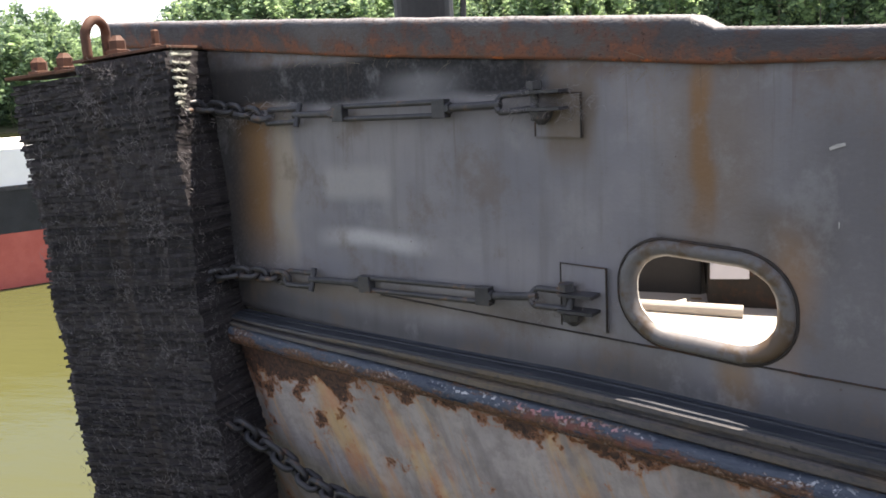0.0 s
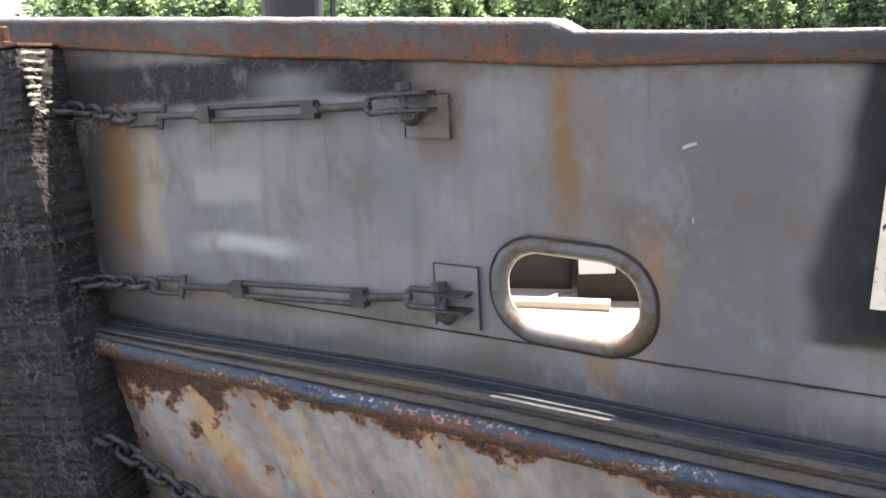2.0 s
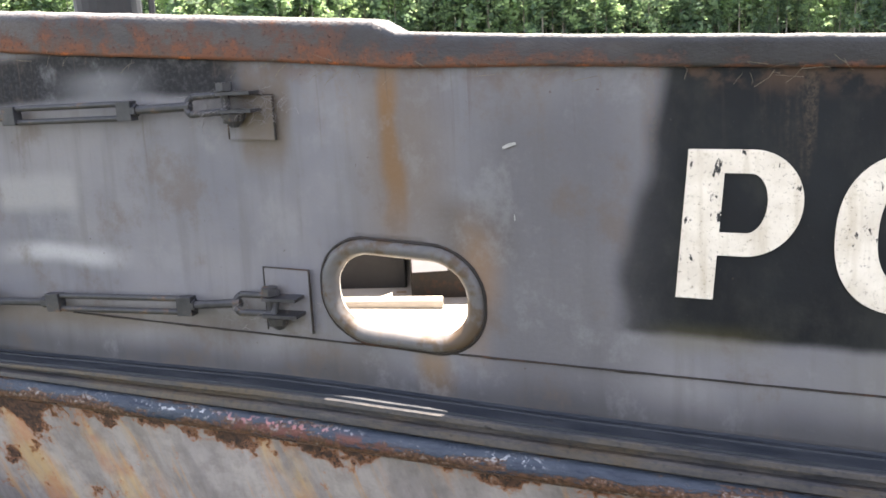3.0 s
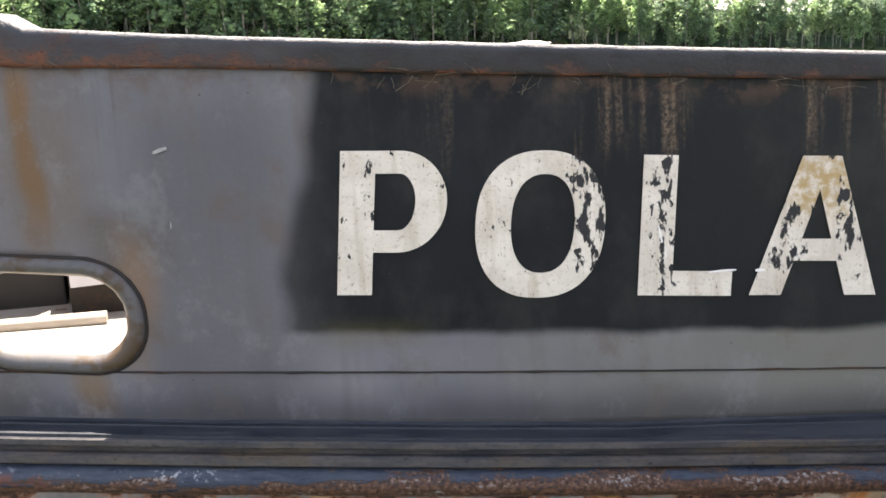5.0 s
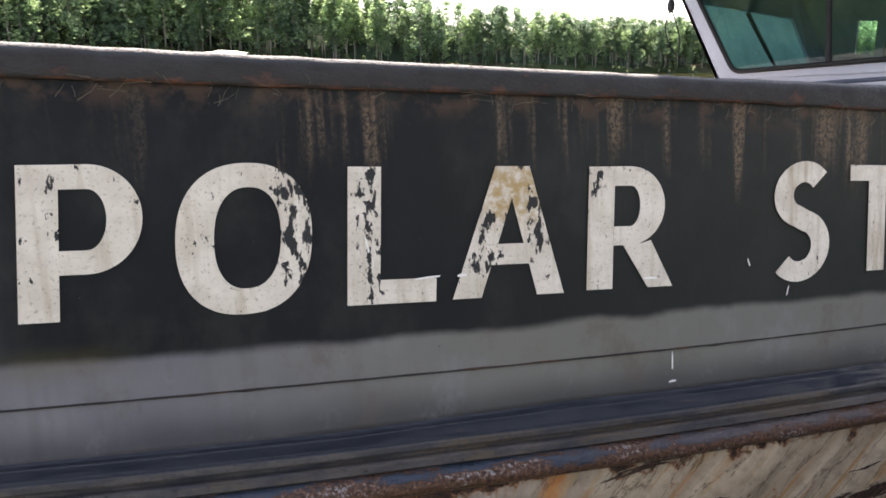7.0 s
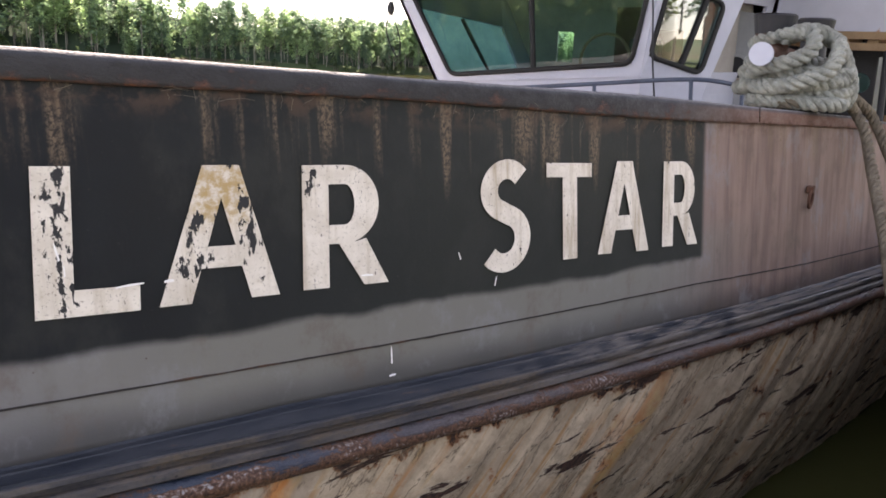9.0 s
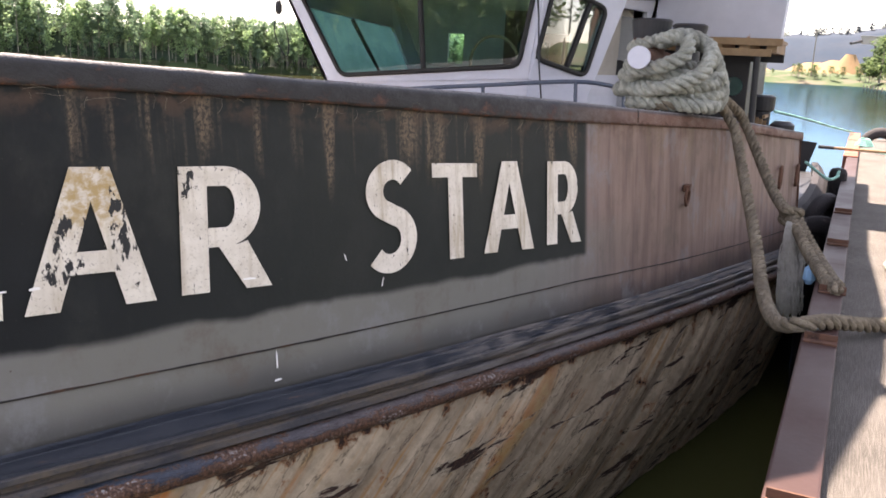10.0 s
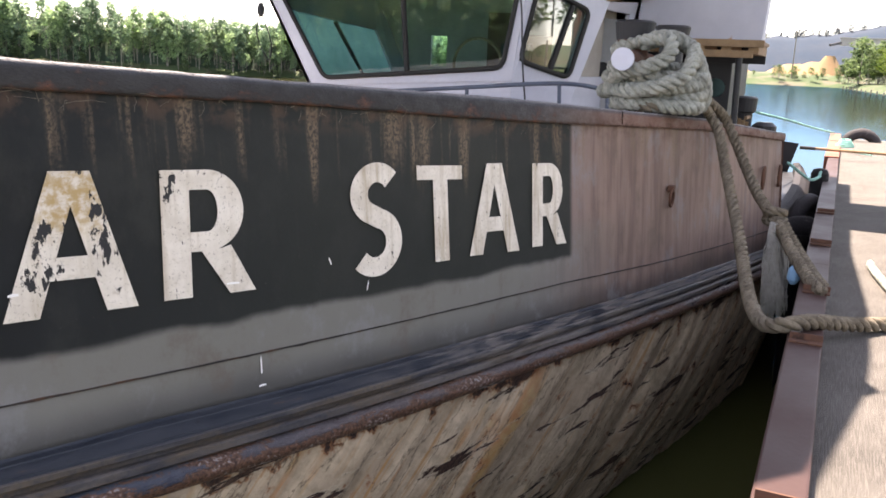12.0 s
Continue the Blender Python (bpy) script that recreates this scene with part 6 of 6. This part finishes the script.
for x, y, z in ((10.6, 5.3, 1.21), (10.6, 4.116, 1.326), (10.6, 2.915, 1.435), (11.2, 2.48, 1.371), (12.4, 2.35, 1.26)):
    part("stanchion", rod((x, y - 0.10, -0.15), (x, y, z), 0.024, n=10), BLUEGREY, rail)
# halyard with a block, and cables
wire = thing("halyard", "dark halyard with a snap block hanging before the woods", "halyard")
hp = [(10.9, 7.45, 3.6), (10.9, 7.47, 2.4), (10.9, 7.50, 2.33)]
v, f, u = sweep(spline(hp, 0.05), 0.008, 5)
put("line", mesh_of("line", v, f, DARK, None, True), wire)
part("block", lathe([(0.02, 2.14), (0.05, 2.18), (0.055, 2.26), (0.03, 2.33)], 10, Matrix.Translation((10.9, 7.5, 0))), DARK, wire)
v, f, u = sweep(spline([(10.9, 7.52, 2.16), (10.9, 7.58, 1.95), (10.9, 7.5, 1.72), (10.9, 7.36, 1.55), (10.9, 7.32, 1.75), (10.9, 7.40, 2.0), (10.9, 7.48, 2.16)], 0.04), 0.009, 5)
put("loop", mesh_of("loop", v, f, DARK, None, True), wire)
v, f, u = sweep(spline([(11.3, 3.9, 3.2), (11.3, 3.72, 2.4), (11.2, 3.62, 1.7), (11.1, 3.5, 1.1)], 0.05), 0.012, 5)
tagged(put("cable", mesh_of("cable", v, f, DARK, None, True)), "black cable hanging down the wheelhouse corner", "cable")

# ---- deckhouse abaft the wheelhouse ----
aft = put("deckhouse", mesh_of("deckhouse", [(14.0 + 1.2, 1.35, 2.19), (15.2, 3.2, 2.08), (15.2, 3.75, 2.06), (15.2, 3.95, 4.6), (15.2, 1.2, 4.6), (16.6, 1.43, 2.19), (16.6, 1.30, 4.6), (16.6, 3.95, 4.6), (16.6, 3.75, 2.06)], [(0, 1, 2, 3, 4), (0, 4, 6, 5), (2, 8, 7, 3), (5, 6, 7, 8), (4, 3, 7, 6), (0, 5, 8, 2, 1)], STAINED), tug, None, "white upper deckhouse with rust spots")
aft.location = (-0.2, -0.26, -0.04)
for i in range(5):
    part("deck_beam", slab(14.9, 16.3, 1.35 + 0.40 * i, 1.50 + 0.40 * i, 1.98, 2.13), TIMBER, aft)
part("soffit", slab(14.9, 16.3, 1.32, 3.2, 2.132, 2.18), TIMBER, aft)
part("soffit_back", slab(16.31, 16.36, 1.35, 3.2, 1.85, 2.13), DARK, aft)
part("edge_timber", slab(14.82, 14.895, 1.27, 3.1, 2.08, 2.19), TIMBER, aft, bevel=0.01)
part("lower_timber", slab(14.84, 14.9, 1.42, 2.2, 1.92, 2.03), TIMBER, aft, bevel=0.01)
for dx in (14.9,):
    part("awning_post", rod((dx, 1.56, -0.2), (dx, 1.62, 2.0), 0.05, n=10), DARK, aft)
# black block put in for the shaded interior behind the post
part("interior_shade_block", slab(16.4, 19, 1.88, 4.4, -0.4, 2.0), DARK, aft, bevel=0.02)
part("small_window", lathe([(0.16, 0), (0.16, 0.02), (0.13, 0.03)], 18, pose(16.39, 2.12, 1.43, 0, -90, 0)), ACRYLIC, aft, "small pale oval window")
bulk = put("bulkhead", mesh_of("bulkhead", [(14.0, 2.55, -0.3), (14.0, 4.0, -0.3), (14.0, 4.1, 2.5), (14.0, 2.65, 2.3)], [(0, 3, 2, 1)], DIRTYGREY), tug, None, "grey bulkhead stained with rust")
mod = bulk.modifiers.new("thickness", "SOLIDIFY")
mod.thickness, mod.offset = 0.05, -1
part("porthole_rim", lathe([(0.20, 0), (0.20, 0.03), (0.165, 0.04), (0.165, 0.005)], 28, pose(13.99, 3.3, 1.57, 0, -90, 0)), DIRTYGREY, bulk)
part("porthole_glass", lathe([(0.16, 0), (0.16, 0.03)], 28, pose(13.985, 3.3, 1.57, 0, -90, 0)), DARK, bulk, "black porthole glass")
part("orange_patch", slab(13.985, 13.99, 2.70, 3.10, 1.72, 2.02), RUSTED, bulk)

# after part of the side: low black bulwark with tyres
v, f, u = strip(steps(BREAK, BREAK + 7, 0.3), lambda x: [(o * min(1.0, 0.3 + (x - BREAK) / 1.3), z) for o, z in ((0.02, -2.9), (0.24, -1.15), (0.29, -0.95), (0.29, -0.55), (0.12, -0.20), (0.03, -0.10), (-0.08, -0.10), (-0.09, -0.4))])
put("after_bulwark", mesh_of("after_bulwark", v, [q[::-1] for q in f], RUBBER, u), tug, None, "low black after bulwark")
b0, b1 = side(BREAK, 0.9), side(BREAK, -0.5)
bm = bmesh.new()
for p in ((b0.x, b0.y - 0.02, 0.91), (b0.x + 0.02, b0.y + 0.22, 0.88), (b1.x + 0.02, b1.y + 0.2, -0.5), (b1.x, b1.y - 0.02, -0.5)):
    bm.verts.new(p)
bm.faces.new(bm.verts[:])
part("bulwark_end", bm, RUSTED, tug)


def tyre(at, axis, R=0.34, r=0.12, label="old black tyre hung as a fender over the side"):
    q = Vector(axis).to_track_quat("Z", "Y").to_matrix().to_4x4()
    m = Matrix.Translation(at) @ q
    t = thing("tyre_fender", label, "tyre", "tyre fenders")
    v, f, u = sweep([m @ Vector((R * math.cos(a), R * math.sin(a), 0)) for a in [2 * math.pi * i / 32 for i in range(32)]], r, 12, True)
    put("tyre", mesh_of("tyre", v, f, RUBBER, None, True), t)
    bm = lathe([(R - r * 0.4, -0.03), (R - r * 0.4, 0.03)], 20, m)
    bmesh.ops.delete(bm, geom=[x for x in bm.faces if len(x.verts) > 4], context="FACES")
    part("bead", bm, RUBBER, t)


tyre(side(13.3, -0.32, 0.24), (0.45, 1, 0.2), 0.3, 0.11)
tyre((12.7, 0.10, -0.62), (1, 0.25, 0), 0.34, 0.13, "old black tyre hung between the tug and the dock")
tyre((14.2, 0.12, -0.75), (1, 0.2, 0), 0.40, 0.15, "old black tyre hung between the tug and the dock")
tyre((26.2, -0.75, -0.20), (1, 0.2, 0), 0.42, 0.14, "old tyre standing at the end of the dock")

# towing bollard, its teal line, and the rack beside it
bol = thing("bollard", "black double bollard on the after deck", "bollard")
part("post", lathe([(0.12, -0.3), (0.12, 1.0), (0.17, 1.03), (0.18, 1.25), (0.13, 1.28)], 18, Matrix.Translation((16.0, 1.30, 0))), DARK, bol)
part("head", lathe([(0.14, 0.55), (0.2, 0.62), (0.2, 0.8), (0.12, 0.86)], 18, Matrix.Translation((16.1, 0.98, 0))), DARK, bol)
rope_thing("teal_line", "thin teal line stretched from the bollard to the dock's end", [(16.0, 1.12, 1.02), (19.0, 0.75, 0.78), (22.0, 0.42, 0.52), (26.6, -0.05, 0.16)], 0.022, TEAL, 12, 0.15)
tagged(part("dock_fender", lathe([(0.1, -2.0), (0.13, -1.9), (0.13, 0.32), (0.1, 0.38), (0.04, 0.4)], 16, Matrix.Translation((14.9, 0.0, -0.12))), RUBBER), "black upright rubber fender post on the dock's edge", "dock fender")
rope_thing("teal_line", "slack teal line between the tug and the dock", [(13.2, 0.4, 0.48), (13.8, 0.12, 0.22), (14.6, 0.0, 0.18), (14.7, -0.0, 0.2), (14.9, -0.02, 0.27)], 0.022, TEAL, 13, 0.15)
rack = thing("timber_rack", "pale timber slat rack on the after deck", "rack")
for i in range(5):
    part("slat", slab(15.4 + 0.12 * i, 15.46 + 0.12 * i, 1.42 - 0.05 * i, 1.47 - 0.05 * i, 0.2, 0.98 - 0.03 * i), TIMBER, rack)
part("rail", slab(15.35, 16.0, 1.2, 1.24, 0.92, 0.97, None, pose(0, 0, 0)), TIMBER, rack)

# end of the dock
for i, x in enumerate((19.22, 20.8, 22.4, 24.0, 25.6)):
    part("end_timber", slab(x, x + 1.55, -0.25, 0.02, -0.35, 0.12 + 0.01 * (i % 2)), REDDOCK, dock, "faded red timber edging", bevel=0.015)
lie = tagged(part("boat_hook", rod((19.6, 0.42, 0.22), (20.3, -1.9, 0.16), 0.03, n=10), TIMBER, None), "long timber pole lying across the dock", "pole")
part("ferrule", rod((19.58, 0.50, 0.222), (19.66, 0.22, 0.215), 0.036, n=10), DARK, lie)
coilp = [(22.3 + (0.22 - 0.002 * i) * math.cos(i * 0.45), -0.35 + (0.2 - 0.002 * i) * math.sin(i * 0.45), 0.10 + 0.003 * i) for i in range(60)]
rope_thing("teal_coil", "coil of teal line lying on the dock", coilp, 0.025, TEAL, 14, 0.15)
rope_thing("teal_line", "teal line trailing from the coil", [(22.0, -0.4, 0.05), (21.6, -0.65, 0.04), (21.3, -0.9, 0.04)], 0.022, TEAL, 15, 0.15)

# ---- barge lying off the bow ----
barge = thing("moored_barge", "barge with white topsides, black band and red bottom", "barge", at=(0, 0, -0.53))
barge.scale = (1.33, 1.33, 1.33)
def tier(z0, z1, grow0, grow1, material, name, label):
    bm = bmesh.new()
    loop = [(-10.4, 13.6), (-11.6, 12.3), (-14.2, 9.8), (-22, 2.0), (-27, 7), (-16, 18.5)]
    c = Vector((-18, 10, 0))
    rows = []
    for z, g_ in ((z0, grow0), (z1, grow1)):
        rows.append([bm.verts.new((c.x + (x - c.x) * g_, c.y + (y - c.y) * g_, z)) for x, y in loop])
    for i in range(6):
        bm.faces.new((rows[0][i], rows[0][(i + 1) % 6], rows[1][(i + 1) % 6], rows[1][i]))
    bm.faces.new(rows[1])
    part(name, bm, material, barge, label)
tier(-2.0, -0.55, 0.96, 1.0, BARGERED, "bottom", "red bottom paint")
tier(-0.55, 0.22, 1.0, 1.01, DARK, "band", "black band")
tier(0.22, 0.30, 1.02, 1.02, IRON, "guard", "grey guard rail")
tier(0.30, 0.95, 1.0, 1.005, BARGEWHITE, "topside", "white topside")

# ---- far reach of the river ----
def ridge(name, x, y0, y1, heights, material, label, category, depth=200, step=30):
    verts, faces = [], []
    n = max(2, round(abs(y1 - y0) / step))
    for i in range(n + 1):
        y = y0 + (y1 - y0) * i / n
        h = table(y, heights) * (1 + 0.12 * noise.noise(Vector((y * 0.012, x, 0))) + 0.05 * noise.noise(Vector((y * 0.06, x, 3))))
        for k, (d, s) in enumerate(((0, 0), (depth * 0.25, 0.45), (depth * 0.5, 0.8), (depth, 1.0), (depth * 1.6, 0.7))):
            verts.append((x + d, y, -2.8 + (h + 2.8) * s))
    for i in range(n):
        for k in range(4):
            faces.append((i * 5 + k, i * 5 + k + 1, i * 5 + k + 6, i * 5 + k + 5))
    return tagged(put(name, mesh_of(name, verts, faces, material, None, True)), label, category, kind="structure")


CREST = [(-900, 165), (-100, 150), (60, 124), (250, 102), (420, 80), (700, 95), (1500, 160)]
ridge("far_hills", 2200, -900, 1500, CREST, HILLHAZE, "forested hills beyond the river, haze put in as blue colour", "hills", 500, 25)
places = []
for i in range(150):
    y = rng.uniform(-420, 480)
    places.append((2680 + rng.uniform(-60, 60), y, table(y, CREST) * 0.9 - 6, rng.uniform(16, 34), rng.uniform(1.6, 2.6)))
woods("hill_woods", places, HILLLEAF, "firs along the crest of the far hills, coloured haze blue")
ridge("far_shore", 430, -60, 190, [(-60, 3), (0, 3.2), (30, 3.6), (80, 3.0), (190, 4.0)], EARTH, "low grassy shore at the river's far reach", "river bank", 60, 4)
def pile(at, r, h, seed):
    bm = bmesh.new()
    bmesh.ops.create_cone(bm, cap_ends=False, segments=26, radius1=r, radius2=r * 0.22, depth=h, matrix=Matrix.Translation((at[0], at[1], at[2] + h / 2)))
    bmesh.ops.subdivide_edges(bm, edges=bm.edges[:], cuts=2, use_grid_fill=True)
    for w in bm.verts:
        w.co += Vector((noise.noise(w.co * 0.09 + Vector((seed, 0, 0))), noise.noise(w.co * 0.09 + Vector((0, seed, 0))), 0.3 * noise.noise(w.co * 0.2))) * r * 0.12
    tagged(part("sawdust_mound", bm, CHIPS, None, smooth=True), "pale mound of sawdust on the far shore", "sawdust mound", "sawdust mounds")
pile((492, 27, 1.0), 17, 7.0, 1)
pile((492, 16, 1.0), 17, 8.4, 2)
pile((488, 9, 1.0), 9, 11.8, 3)
pile((482, 52, 0.6), 10, 4.6, 4)
for y, h in ((24, 23), (66, 14)):
    tagged(part("utility_pole", rod((450, y, 0), (450, y, h), 0.35, n=7, r2=0.22), BARK, None), "tall pole on the far shore", "pole")
tower = thing("conveyor_tower", "hazy steel conveyor gantry above the chip heaps", "conveyor")
for i in range(4):
    part("leg", rod((500, -2 - 9 * i, 1), (500, -2 - 9 * i, 22 - i), 0.5, n=6), IRON, tower)
part("gallery", slab(498, 502, -30, 5, 18.5, 22), GALV, tower)
part("gallery_roof", slab(497, 503, -30, 5.5, 22.0, 22.6), GALV, tower)
part("boom", rod((500, 4, 20), (488, 9.5, 18.2), 0.7, n=6), IRON, tower)
rng = random.Random(41)
places = [(430 + rng.uniform(0, 25), rng.uniform(-20, 120), 0.2, rng.uniform(3, 7), rng.uniform(2.0, 3.5)) for _ in range(60)]
places += [(rng.uniform(385, 440), -3 - rng.uniform(0, 1) * 24, -0.5, rng.uniform(12, 20), rng.uniform(1.7, 2.6)) for _ in range(34)]
places += [(rng.uniform(395, 430), rng.uniform(-4, 3), -0.5, rng.uniform(7, 11), rng.uniform(2.0, 2.8)) for _ in range(8)]
woods("shore_bushes", places, BUSH, "round green bushes along the far shore", "bushes")
# near bank beyond the dock
verts, faces = [], []
NEAR = [(-300, -40), (0, -42), (60, -40), (160, -26), (300, -12), (460, 2)]
xs = steps(-300, 460, 20)
for x in xs:
    for d, z in ((6, -3.4), (0, -2.4), (-4, -0.5), (-40, 2.0), (-200, 6)):
        verts.append((x, table(x, NEAR) + d, z))
for a in range(len(xs) - 1):
    for i in range(4):
        faces.append((a * 5 + i, a * 5 + i + 1, a * 5 + i + 6, a * 5 + i + 5))
tagged(put("near_bank", mesh_of("near_bank", verts, faces, EARTH, None, True)), "earth river bank behind the dock", "river bank", kind="structure")
places = []
for i in range(150):
    x = rng.uniform(-120, 430)
    places.append((x, table(x, NEAR) - rng.uniform(4, 26), 0.5, rng.uniform(7, 15), rng.uniform(1.5, 2.3)))
woods("near_woods", places, LEAFNEAR, "sunlit willows and alders on the near bank")
for i in range(16):
    x = 190 + i * 13
    tagged(part("old_pile", rod((x, table(x, NEAR) + 5, -3.2), (x + rng.uniform(-0.3, 0.3), table(x, NEAR) + 5, rng.uniform(-1.8, -0.9)), 0.2, n=8), BARK, None), "weathered stump of an old pile in the shallows", "pile", "old piles")

# crumpled white scrap lying on the cap rail
bm = bmesh.new()
bmesh.ops.create_icosphere(bm, subdivisions=3, radius=1.0)
for w in bm.verts:
    w.co *= 1 + 0.45 * noise.noise(w.co * 2.2)
    w.co = Vector((w.co.x * 0.085, w.co.y * 0.03, w.co.z * 0.012))
    w.co.rotate(Matrix.Rotation(-0.32, 3, "Z"))
    w.co += Vector((2.1, 3.22, 1.632))
tagged(part("plastic_scrap", bm, BARGEWHITE), "crumpled scrap of white plastic lying on the cap rail", "scrap")
